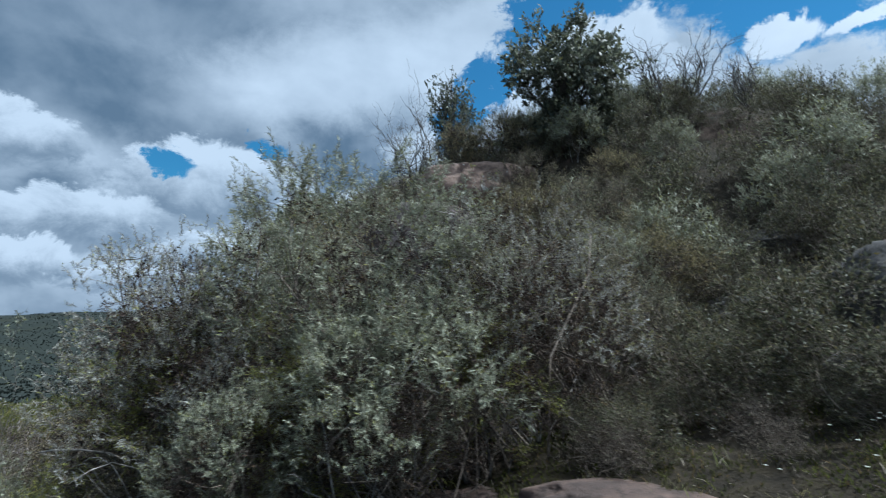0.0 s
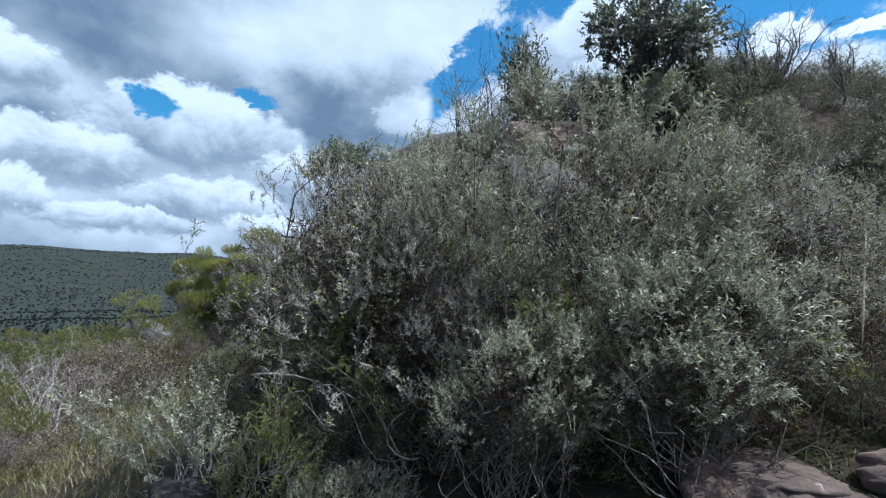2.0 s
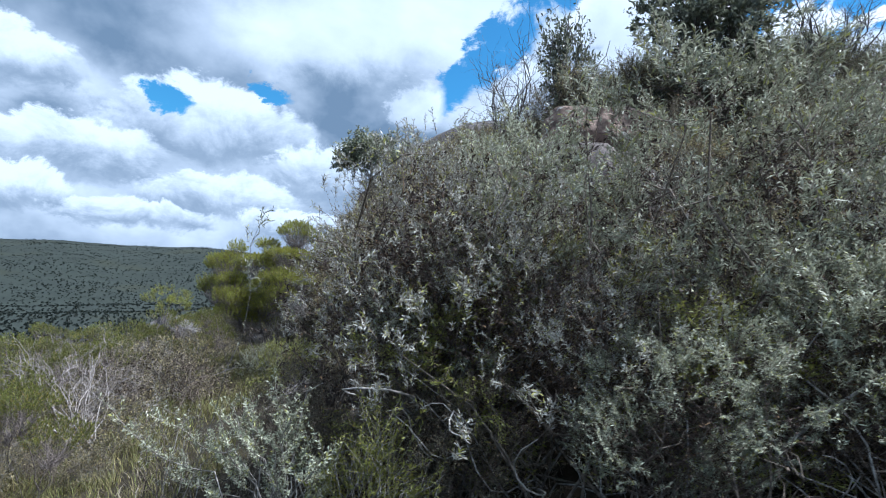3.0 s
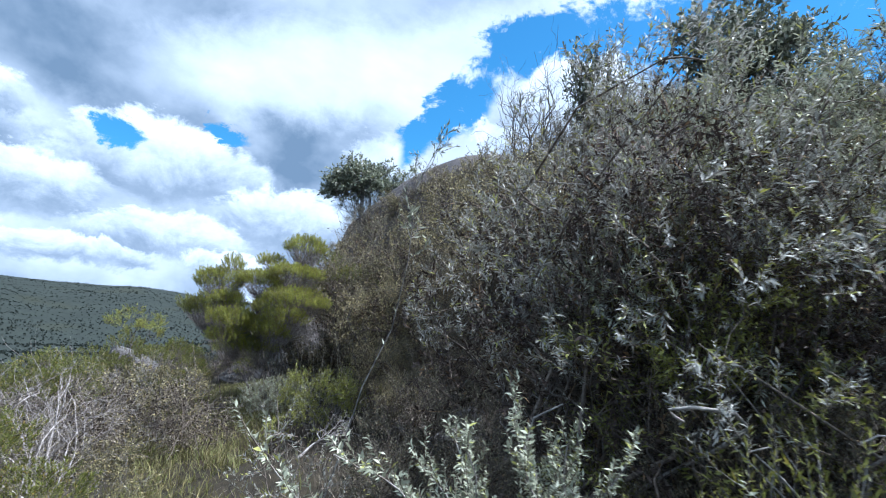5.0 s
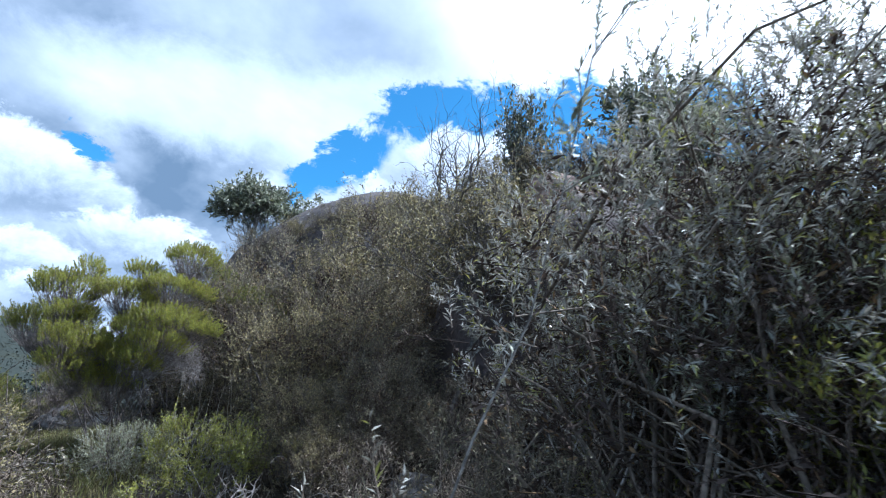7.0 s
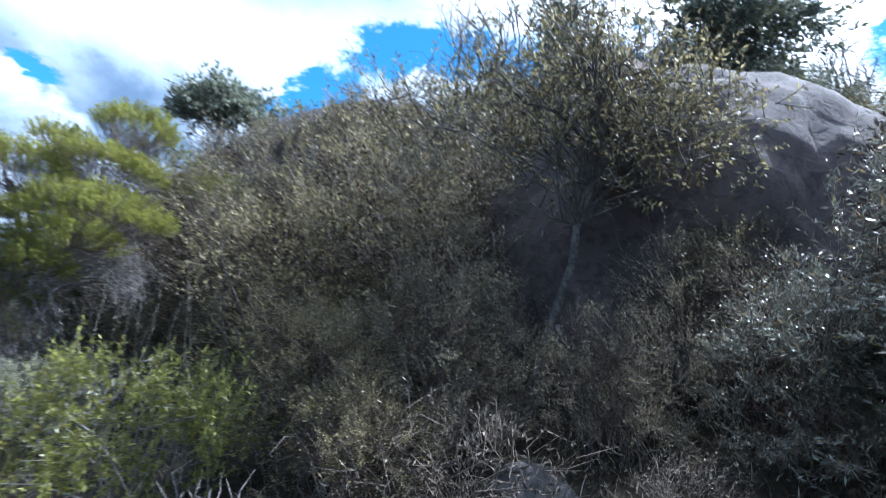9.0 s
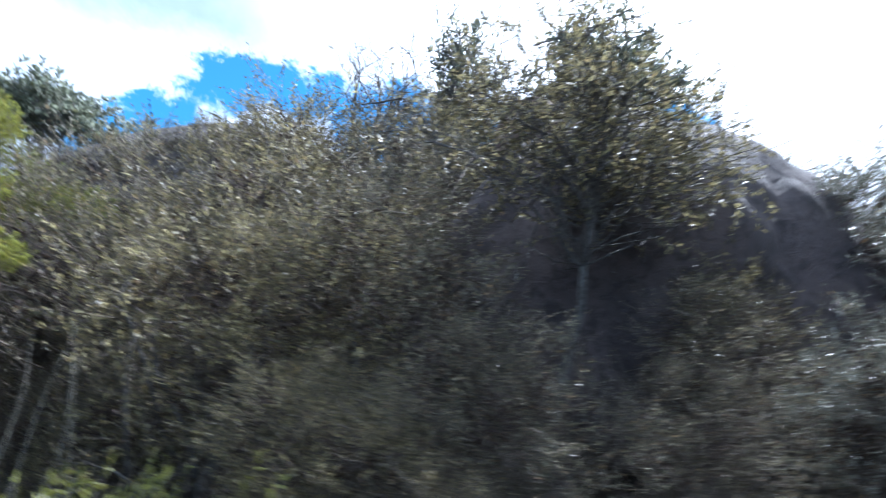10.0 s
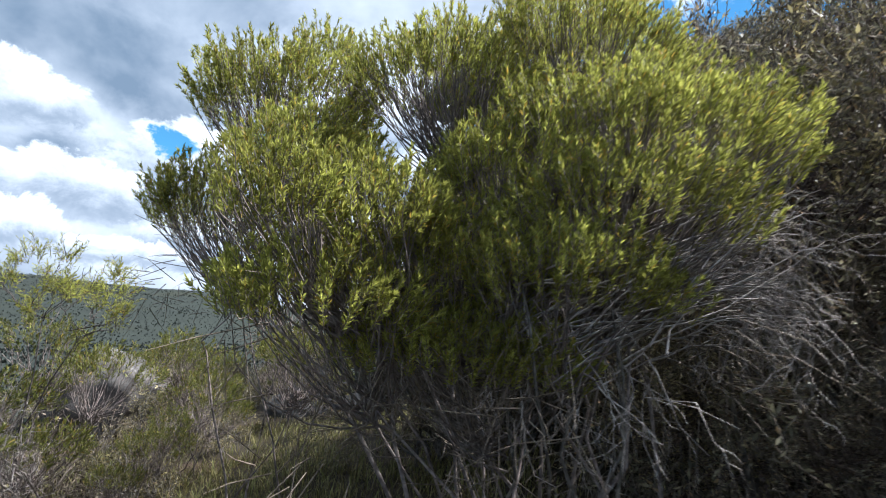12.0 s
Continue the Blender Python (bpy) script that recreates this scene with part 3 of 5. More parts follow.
# ---------------------------------------------------------------- plants
def silver_shrub(seed, blobs, twigs_n, per, label, leaf=0.056, reach=0.235, small=False, mat=None, group=7):
    """Upright plumes of narrow silver leaves in loose groups, dark hollows between, pale crooked limbs."""
    rng = np.random.default_rng(seed)
    tw = crown(rng, blobs, twigs_n, reach=reach, up=0.75, spread=0.42, low=-0.7 if small else -0.2, inner=0.3, deep=0.5, per=group, close=0.06, fan=0.4)
    n1, n2, n3 = (5, 20, 24) if small else (14, 48, 150)
    pick = tw[rng.choice(len(tw), n2, replace=False), 0]
    if not small:
        low_ = tw[(tw[:, 3, 2] < 0.42 * tw[:, 3, 2].max())][:, 3]
        low_ = low_[np.argsort(-np.hypot(low_[:, 0], low_[:, 1]))[: len(low_) // 3]]
        pick[:8] = low_[rng.choice(len(low_), 8, replace=False)] * (0.9, 0.9, 0.8)
    main, mr = limbs(rng, (0, 0, -0.1), pick[:n1], 0.006 if small else 0.011, 0.003, k=13, lift=0.0 if small else 0.1, wob=0.04 if small else 0.1, start=0.04 if small else 0.12)
    side, sr = limbs(rng, (0, 0, 0.25), pick[n1:], 0.0045 if small else 0.014, 0.003, 5, lift=0.02, wob=0.09, start=0.05 if small else 0.45)
    bo, br = boughs(rng, side, n3, 0.2 if small else 0.4, 0.003 if small else 0.008, 0.0018, k=4)
    wood = join([tubes(side, sr, 5), tubes(bo, br, 4), tubes(tw[:, [0, 2, 3]], np.tile(np.linspace(0.0024, 0.0009, 3), (len(tw), 1)), 3)])
    leaf_ = leaves_on(rng, tw, per, leaf, leaf * 0.2, 0.8, 0.08, 0.2, flat_up=0.55)
    ob = plant("silver_shrub", label, "shrub", wood, leaf_, TWIGBARK, mat or SILVER, arms=(main, mr), arm_mat=PALEBARK)
    if small:
        return ob
    # dark dry core: its colour paints the shade of the hollows between plumes
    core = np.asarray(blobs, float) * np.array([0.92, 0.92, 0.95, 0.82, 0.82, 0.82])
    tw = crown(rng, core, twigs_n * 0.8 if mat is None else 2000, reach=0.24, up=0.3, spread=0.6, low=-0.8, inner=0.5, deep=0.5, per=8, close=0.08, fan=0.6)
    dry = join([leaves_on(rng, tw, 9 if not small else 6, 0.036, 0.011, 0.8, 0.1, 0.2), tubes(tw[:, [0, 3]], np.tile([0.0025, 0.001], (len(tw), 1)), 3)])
    tagged(part("dry_inner_foliage", mesh_of("silver_shrub_inner", *dry, SHADE_DRYLEAF), ob, "dry brown leaves and twigs, coloured dark as shade inside the shrub"), kind="stuff")
    return ob


SIL_A = silver_shrub(1, [(0, 0, 1.25, 1.15, 1.1, 1.25), (-0.5, 0.2, 1.9, 0.7, 0.7, 0.75), (0.55, -0.2, 1.6, 0.75, 0.7, 0.8), (0.1, -0.6, 0.8, 0.9, 0.7, 0.7)], 1400, 22,
                     "tall silver-green wattle-like shrub with pale branches on the slope", 0.045)
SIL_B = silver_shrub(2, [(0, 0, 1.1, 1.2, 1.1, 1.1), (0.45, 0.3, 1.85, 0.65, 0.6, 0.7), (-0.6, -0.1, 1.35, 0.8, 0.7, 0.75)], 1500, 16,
                     "rounded silver-grey leafy shrub with tangled pale stems", 0.034, 0.145, False, SILVER_SHADE, 4)
SIL_C = silver_shrub(3, [(0, 0, 0.45, 0.62, 0.55, 0.5), (-0.35, -0.2, 0.6, 0.35, 0.35, 0.35), (0.35, 0.1, 0.5, 0.4, 0.4, 0.4)], 900, 22,
                     "low silver shrub with arching sprays of narrow leaves", 0.028, 0.18, True)
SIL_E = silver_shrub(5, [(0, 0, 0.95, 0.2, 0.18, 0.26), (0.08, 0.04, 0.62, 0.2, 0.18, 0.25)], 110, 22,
                     "slender upright sprig of bright silver leaves beside the path", 0.02, 0.14, True, SILVER_SHADE, 3)
SIL_D = silver_shrub(4, [(0, 0, 0.55, 0.7, 0.65, 0.6), (0.25, 0.1, 0.9, 0.4, 0.4, 0.4)], 420, 9, "small silver-grey shrub on the hillside", 0.075, 0.26, True)


def olive_shrub(seed, blobs, n, per, name, label, mat, leaf=0.034, ratio=0.42, reach=0.3, wood_mat=None, small=False):
    rng = np.random.default_rng(seed)
    tw = crown(rng, blobs, n, reach=reach, up=0.5, spread=0.55, low=-0.8, inner=0.6, deep=0.5, per=13, close=0.06)
    n1, n2, n3 = (7, 17, 40) if small else (12, 48, 150)
    pick = tw[rng.choice(len(tw), n2, replace=False), 0]
    main, mr = limbs(rng, (0, 0, -0.1), pick[:n1], 0.011 if small else 0.026, 0.003, 5 if small else 7, lift=-0.06, start=0.12)
    side, sr = limbs(rng, (0, 0, 0.15 if small else 0.3), pick[n1:], 0.006 if small else 0.011, 0.002, 5, wob=0.1, start=0.3)
    bo, br = boughs(rng, side, n3, 0.35, 0.003 if small else 0.006, 0.0015, k=4)
    cutline = [0, 3] if small else [0, 2, 3]
    wood = [tubes(side, sr, 4), tubes(bo, br, 3), tubes(tw[:, cutline], np.tile(np.linspace(0.0026, 0.0009, len(cutline)), (len(tw), 1)), 3)]
    if small:
        wood.append(tubes(main, mr, 5))
    leaf_ = leaves_on(rng, tw, per, leaf, leaf * ratio, 0.8, 0.15, 0.15)
    ob = plant(name, label, "shrub", join(wood), leaf_, wood_mat or TWIGBARK, mat, arms=None if small else (main, mr), arm_mat=DARKBARK)
    if not small:
        # dark dry leaves inside, their colour deepening the shade in the gaps
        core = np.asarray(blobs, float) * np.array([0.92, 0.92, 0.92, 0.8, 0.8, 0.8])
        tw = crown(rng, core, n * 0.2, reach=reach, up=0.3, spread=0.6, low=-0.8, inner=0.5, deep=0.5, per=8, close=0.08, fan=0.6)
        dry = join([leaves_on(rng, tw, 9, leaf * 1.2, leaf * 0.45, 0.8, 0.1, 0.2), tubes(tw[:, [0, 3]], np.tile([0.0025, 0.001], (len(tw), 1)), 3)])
        tagged(part("dry_inner_foliage", mesh_of(name + "_inner", *dry, SHADE_DRYLEAF), ob, "dry brown leaves and twigs, coloured dark as shade inside the shrub"), kind="stuff")
    return ob


OLI_A = olive_shrub(11, [(0, 0, 1.0, 1.1, 1.0, 1.0), (0.4, 0.2, 1.6, 0.7, 0.6, 0.6), (-0.5, 0, 1.3, 0.7, 0.7, 0.7)], 1700, 11, "olive_shrub", "brown-green dense shrub with fine twiggy stems", OLIVE, 0.034, 0.38)
OLI_B = olive_shrub(12, [(0, 0, 0.9, 1.2, 1.0, 0.95), (-0.3, 0.2, 1.5, 0.8, 0.7, 0.7)], 1500, 10, "olive_shrub", "brownish olive shrub with dry twigs inside", BROWN, 0.032, 0.34)
GLO_A = olive_shrub(13, [(0, 0, 1.1, 1.0, 1.0, 1.1), (0.3, -0.2, 1.9, 0.6, 0.6, 0.7), (-0.4, 0.3, 1.6, 0.6, 0.6, 0.6)], 2200, 10, "glossy_shrub", "dark shrub with narrow shiny leaves in back light", GLOSSY, 0.048, 0.22, 0.3)
YEL_A = olive_shrub(19, [(0, 0, 0.9, 0.75, 0.7, 0.85), (0.2, 0.1, 1.5, 0.45, 0.45, 0.5)], 900, 10, "yellow_shrub", "yellow-green leafy shrub growing among silver shrubs", FRESH, 0.038, 0.3, 0.26)
HEATH_A = olive_shrub(14, [(0, 0, 0.42, 0.6, 0.55, 0.45)], 340, 7, "heath_bush", "low grey-brown heath bush on the hillside", SCRUB, 0.042, 0.34, 0.24, TWIGBARK, True)
HEATH_B = olive_shrub(15, [(0, 0, 0.5, 0.6, 0.6, 0.55), (0.25, 0, 0.75, 0.35, 0.35, 0.35)], 370, 7, "heath_bush", "low olive heath bush on the hillside", SCRUB, 0.046, 0.36, 0.26, TWIGBARK, True)
SLOPE_A = olive_shrub(17, [(0, 0, 0.45, 0.6, 0.55, 0.5), (0.2, 0.1, 0.7, 0.35, 0.35, 0.35)], 370, 8, "slope_bush", "low grey-green bush in the dry grass", OLIVE, 0.044, 0.32, 0.24, BARK, True)
TWIGGY = olive_shrub(18, [(0, 0, 0.3, 0.5, 0.45, 0.35), (0.2, -0.1, 0.42, 0.3, 0.3, 0.25)], 340, 5, "twiggy_bush", "low dry brown bush of bare twigs", LITTER, 0.034, 0.3, 0.2, TWIGBARK, True)
GREEN_A = olive_shrub(16, [(0, 0, 0.32, 0.36, 0.34, 0.36)], 300, 18, "green_bush", "small bright green bush with upright leafy shoots", FRESH, 0.03, 0.3, 0.22, BARK, True)


def feather_shrub(seed, blobs, n, label, per=30, leaf=0.024, reach=0.17):
    """A small umbrella of needle brushes on a thin dark fan of twigs."""
    rng = np.random.default_rng(seed)
    caps = np.asarray(blobs, float) * np.array([1, 1, 1, 1.12, 1.12, 0.92]) + np.array([0, 0, 0.03, 0, 0, 0])
    tw = crown(rng, caps, n, reach=reach, up=1.1, spread=0.25, low=-0.32, inner=0.4, deep=0.2, bend=0.06, per=15, close=0.032, fan=0.62)
    hubs = caps[:, :3] - np.stack([caps[:, 0] * 0.12, caps[:, 1] * 0.12, caps[:, 5] * 0.9], 1)
    main, mr = limbs(rng, np.array([0, 0, -0.1]), hubs, 0.011, 0.0035, lift=-0.08, wob=0.06, start=0.08)
    starts, ends = [], []
    for b, hub in zip(caps, hubs):
        u = unit(rng.normal(size=(8, 3)))
        u[:, 2] = np.abs(u[:, 2])
        ends.append(b[:3] + u * b[3:] * rng.uniform(0.62, 0.9, (8, 1)))
        starts.append(hub + rng.normal(0, 0.05, (8, 3)))
    side = np.array([curve(rng, a, b, 5, sag=0.07, wob=0.04) for a, b in zip(np.concatenate(starts), np.concatenate(ends))])
    sr = np.tile(np.linspace(0.0042, 0.0016, 5), (len(side), 1))
    bo, br = boughs(rng, side, 40, 0.15, 0.003, 0.0012, 0.5, 0.4, 4)
    wood = join([tubes(side, sr, 4), tubes(bo, br, 3), tubes(tw[:, [0, 3]], np.tile(np.linspace(0.0022, 0.001, 2), (len(tw), 1)), 3)])
    leaf_ = leaves_on(rng, tw, per, leaf, leaf * 0.16, 0.75, 0.05, 0.1)
    return plant("feathery_shrub", label, "shrub", wood, leaf_, FEATHERBARK, FEATHER, arms=(main, mr))


GREEN_B = olive_shrub(29, [(0, 0, 0.42, 0.72, 0.6, 0.46), (0.3, 0.1, 0.55, 0.42, 0.4, 0.36), (-0.45, 0, 0.4, 0.4, 0.4, 0.34)], 620, 16, "green_bush", "broad low bush with yellow-green upright leafy shoots", FRESH, 0.034, 0.32, 0.2, BARK, True)


def silver_boughs(seed, tips, label):
    """Low boughs from one foot that reach out level and end in flat sprays of small paired silver leaves."""
    rng = np.random.default_rng(seed)
    lines, twigs = [], []
    for tip in np.asarray(tips, float):
        a = curve(rng, (0, 0, -0.1), (tip[0] * 0.42, tip[1] * 0.42, (0.5 + 0.3 * rng.random()) * tip[2]), 5, wob=0.07)
        b = curve(rng, a[-1], tip, 10, sag=0.12, wob=0.035)
        line = np.concatenate([a, b[1:]])
        lines.append(line)
        along = unit(np.gradient(line, axis=0))
        for j in range(6, 14):
            for side in (-1, 1):
                p = line[j] - (line[j] - line[j - 1]) * rng.random()
                out = unit(np.cross(along[j], (0, 0, 1.0))) * side
                d = unit(along[j] * 0.8 + out * 0.9 + np.array([0, 0, 0.75]) * (rng.uniform(0.0, 0.9)) + rng.normal(0, 0.15, 3))
                L = rng.uniform(0.07, 0.15)
                twigs.append([p + d * L * q + np.array([0, 0, 0.2]) * L * q * q for q in np.linspace(0, 1, 4)])
    lines, twigs = np.array(lines), np.array(twigs)
    leaf_ = leaves_on(rng, twigs, 22, 0.026, 0.0085, 0.95, 0.1, 0.1, flat_up=0.5)
    return plant("silver_shrub", label, "shrub", tubes(twigs, np.tile(np.linspace(0.002, 0.001, 4), (len(twigs), 1)), 4), leaf_, TWIGBARK, SILVER, arms=(lines, np.tile(np.linspace(0.0055, 0.002, lines.shape[1]), (len(lines), 1))), arm_mat=PALEBARK)


BOUGHS = silver_boughs(58, [(-1.1, -0.22, 1.0), (-0.84, -0.2, 0.95), (-0.43, -0.2, 1.0), (0.06, -0.28, 1.02), (0.32, -0.5, 0.95), (-0.55, 0.25, 0.85)] + [(-0.2 + 0.62 * math.sin(2.4 * k) * (0.3 + 0.04 * k), 0.05 + 0.42 * math.cos(2.4 * k) * (0.3 + 0.04 * k), 1.12 - 0.045 * k + 0.08 * math.sin(5.1 * k)) for k in range(18)], "low silver shrub with level boughs ending in pale sprays")


def umbrella_shrub(seed, caps, brushes, label, foot=(0, 0, -0.15), needle=1.0, per=33, mat=None):
    """Tiers of rounded caps: upright needle brushes stand close on each cap, over a bare fan of twigs that gathers in one stem."""
    rng = np.random.default_rng(seed)
    caps, foot = np.asarray(caps, float), np.asarray(foot, float)
    share = caps[:, 3] * caps[:, 4] + 0.4 * caps[:, 3] * caps[:, 5]
    counts = (brushes * share / share.sum()).astype(int)
    hubs = caps[:, :3] * (0.8, 0.8, 1) + foot * (0.2, 0.2, 0) - np.stack([0 * caps[:, 0], 0 * caps[:, 0], 0.12 + caps[:, 5] * 0.9], 1)
    hubs[:, 2] = np.maximum(hubs[:, 2], 0.5)
    tw, ribs = [], []
    for c, k, hub in zip(caps, counts, hubs):
        u = unit(rng.normal(size=(k * 3, 3)))
        u = u[u[:, 2] > -0.12][:k]
        r = rng.uniform(0.72, 1.06, len(u)) * Lumps(rng, 14, 0.3)(u)
        p = c[:3] + u * c[3:] * r[:, None]
        d = unit(u * (0.55, 0.55, 0.2) + np.array([0, 0, 0.75]) + rng.normal(0, 0.16, u.shape))
        L = rng.uniform(0.07, 0.15, (len(u), 1))
        tw.append(np.stack([p + d * L * q + np.array([0, 0, 0.12]) * L * q * q for q in np.linspace(0, 1, 4)], 1))
        for a in p[rng.random(len(p)) < (0.32 if c[2] > 1.5 or brushes < 1000 else 0.1)]:
            ribs.append(curve(rng, hub + rng.normal(0, 0.035, 3), a, 6, sag=0.12, wob=0.035))
    tw, ribs = np.concatenate(tw), np.array(ribs)
    main, mr = limbs(rng, foot, hubs, 0.013, 0.004, lift=-0.16, wob=0.06, start=0.06)
    bo, br = boughs(rng, ribs, len(ribs), 0.11, 0.0022, 0.001, 0.5, 0.5, 4)
    wood = join([tubes(ribs, np.tile(np.linspace(0.0042, 0.0017, 6), (len(ribs), 1)), 4), tubes(bo, br, 3), tubes(tw[:, [0, 3]], np.tile([0.002, 0.001], (len(tw), 1)), 3)])
    leaf_ = join([leaves_on(rng, tw, per, 0.023 * needle, 0.0046 * needle, 0.7, 0.0, 0.1), leaves_on(rng, tw[:, 2:], per // 3, 0.025 * needle, 0.005 * needle, 0.42, 0.4, 0.1)])
    ob = plant("feathery_shrub", label, "shrub", wood, leaf_, SLIMBARK, mat or FEATHER, arms=(main, mr), arm_mat=SLIMBARK)
    low_ = caps[caps[:, 2] < 1.9] * (1, 1, 1, 1, 1, 0.8) - np.array([0, 0, 0.34, 0, 0, 0])
    tw = crown(rng, low_, 330 if brushes > 1000 else 160, reach=0.22, up=-0.2, spread=0.6, low=-0.6, inner=0.6, deep=0.3, per=10, close=0.06, fan=0.5)
    tagged(part("dead_wood", mesh_of("feathery_shrub_twigs", *tubes(tw[:, [0, 2, 3]], np.tile([0.0024, 0.0017, 0.0008], (len(tw), 1)), 3), TWIGBARK, smooth=True), ob, "fine dead brown twigs under the leafy heads"), kind="stuff")
    return ob


# caps of the large shrub, from its foot
FEA_A = umbrella_shrub(21, [(-1.2, 0.85, 2.3, 0.44, 0.4, 0.38), (-1.05, 1.05, 2.72, 0.18, 0.18, 0.14), (-0.3, 1.05, 2.84, 0.24, 0.24, 0.16), (0.32, 1.15, 3.2, 0.42, 0.36, 0.26), (0.3, 0.62, 2.62, 0.52, 0.38, 0.2), (-0.35, 0.6, 2.4, 0.42, 0.36, 0.22),
                            (0.46, 0.16, 2.08, 0.56, 0.38, 0.24), (-0.8, -0.12, 1.62, 0.2, 0.2, 0.2), (-0.5, 0.06, 1.62, 0.3, 0.28, 0.2), (-0.22, 0.2, 1.52, 0.4, 0.34, 0.2), (0.0, 0.3, 1.9, 0.36, 0.34, 0.2), (-1.5, 0.8, 1.72, 0.24, 0.24, 0.26), (-0.9, 0.5, 1.95, 0.3, 0.3, 0.2), (-0.62, 0.0, 1.32, 0.32, 0.3, 0.18), (-0.12, 0.14, 1.2, 0.4, 0.34, 0.16), (0.36, -0.04, 1.74, 0.36, 0.26, 0.2), (0.16, -0.1, 1.46, 0.3, 0.24, 0.16)],
                      7000, "large yellow-green feathery shrub with rounded umbrella-like heads", (0.35, 0.6, -0.1))
FEA_B = umbrella_shrub(22, [(-0.38, 0, 1.0, 0.36, 0.32, 0.2), (0.34, 0.12, 1.22, 0.38, 0.34, 0.22), (0.02, -0.32, 0.72, 0.34, 0.3, 0.17), (-0.1, 0.3, 1.4, 0.3, 0.3, 0.2)], 420, "yellow-green feathery bush on the slope", needle=1.7, per=16, mat=SLOPEFEATHER)
FEA_D = umbrella_shrub(24, [(-0.5, 0, 2.2, 0.6, 0.5, 0.26), (0.5, 0.2, 1.85, 0.55, 0.5, 0.26), (0, -0.4, 1.35, 0.5, 0.45, 0.22), (0.1, 0.3, 2.5, 0.4, 0.4, 0.2)], 900, "tall yellow-green feathery shrub behind the large one", needle=1.4, per=20, mat=SLOPEFEATHER)
FEA_C = feather_shrub(23, [(0, 0, 2.0, 0.55, 0.5, 0.25), (0.3, 0.1, 1.8, 0.35, 0.3, 0.2)], 330, "lone small umbrella-shaped feathery tree with bare trunk", 12, 0.04, 0.13)


def tree(seed, blobs, n, per, name, label, mat, leaf, ratio, reach, trunk, r0, bark, low=-0.6, category="tree"):
    """trunk: the line of the stem from foot to fork."""
    rng = np.random.default_rng(seed)
    tw = crown(rng, blobs, n, reach=reach, up=0.45, spread=0.6, low=low, inner=0.55, deep=0.6, per=7, close=0.14)
    trunk = np.asarray(trunk, float)
    t = np.linspace(0, 1, 9)
    line = np.stack([np.interp(t, np.linspace(0, 1, len(trunk)), trunk[:, k]) for k in range(3)], 1)
    line[1:-1] += rng.normal(0, 0.02, (7, 3))
    pick = tw[rng.choice(len(tw), 70, replace=False), 0]
    pick = pick[np.argsort(pick[:, 2])]
    forks = line[np.linspace(5, 8, len(pick)).astype(int)]
    order = rng.permutation(len(pick))
    pick, forks = pick[order], forks[order]
    main = np.concatenate([limbs(rng, f, p[None], 1, 1, lift=0.04, wob=0.07)[0] for f, p in zip(forks[:12], pick[:12])])
    mr = 0.006 + (r0 * 0.42 - 0.006) * np.linspace(1, 0, 7)[None] ** 0.8 * rng.uniform(0.5, 1, (12, 1))
    side = np.concatenate([limbs(rng, f, p[None], 1, 1, lift=0.04, wob=0.08)[0] for f, p in zip(forks[12:], pick[12:])])
    sr = 0.004 + (r0 * 0.18 - 0.004) * np.linspace(1, 0, 7)[None] * np.ones((len(side), 1))
    bo, br = boughs(rng, side, 200, reach * 1.5, 0.012, 0.003)
    wood = join([tubes(side, sr, 4), tubes(bo, br, 3), tubes(tw, np.tile(np.linspace(0.005, 0.002, 4), (len(tw), 1)), 3)])
    leaf_ = leaves_on(rng, tw, per, leaf, leaf * ratio, 0.85, 0.2, 0.15)
    ob = plant(name, label, category, wood, leaf_, bark, mat, ("branchwork", "crown"), arms=(main, mr))
    part("trunk", mesh_of(name + "_trunk", *tubes(line[None], np.linspace(r0, r0 * 0.7, 9)[None], 9), bark, smooth=True), ob)
    return ob


def put(ob, x, y, turn=0.0, s=1.0, sink=0.05, z=None, lean=(0.0, 0.0), high=None):
    m = pose(x, y, (h(x, y) if z is None else z) - sink, lean[0], lean[1], turn)
    ob.matrix_world = m @ Matrix.Diagonal((s, s, high or s, 1))
    return ob


def also(ob, x, y, turn=0.0, s=1.0, sink=0.05, z=None, lean=(0.0, 0.0), high=None, label=""):
    c = copy_thing(ob, Matrix())
    return tagged(put(c, x, y, turn, s, sink, z, lean, high), label)


# silver shrubs along the uphill side of the path
put(SIL_A, -0.9, 5.1, 20, 1.12)
put(SIL_B, -2.15, 5.1, 110, 0.86)
put(SIL_C, -2.72, 4.05, 0, 0.48)
for ob, x, y, a, s in [(SIL_A, -0.45, 3.95, 200, 0.62), (SIL_B, 0.7, 5.0, 10, 0.9), (SIL_A, 2.1, 6.9, 75, 0.6), (SIL_B, -3.1, 6.2, 230, 1.18), (SIL_A, -2.1, 6.7, 300, 1.15),
                       (SIL_B, -2.75, 6.5, 40, 0.98), (SIL_A, -1.7, 4.0, 140, 0.5)]:
    also(ob, x, y, a, s)
put(BOUGHS, -3.95, 4.66, 0, 1.0)
put(SIL_E, -4.98, 5.1, 0, 0.98)
# shiny dark shrubs further on
put(GLO_A, -2.15, 7.9, 0, 0.85)
for x, y, a, s in [(-1.3, 8.2, 120, 1.0), (-2.2, 9.0, 60, 0.5), (0.4, 9.2, 200, 1.0)]:
    also(GLO_A, x, y, a, s)
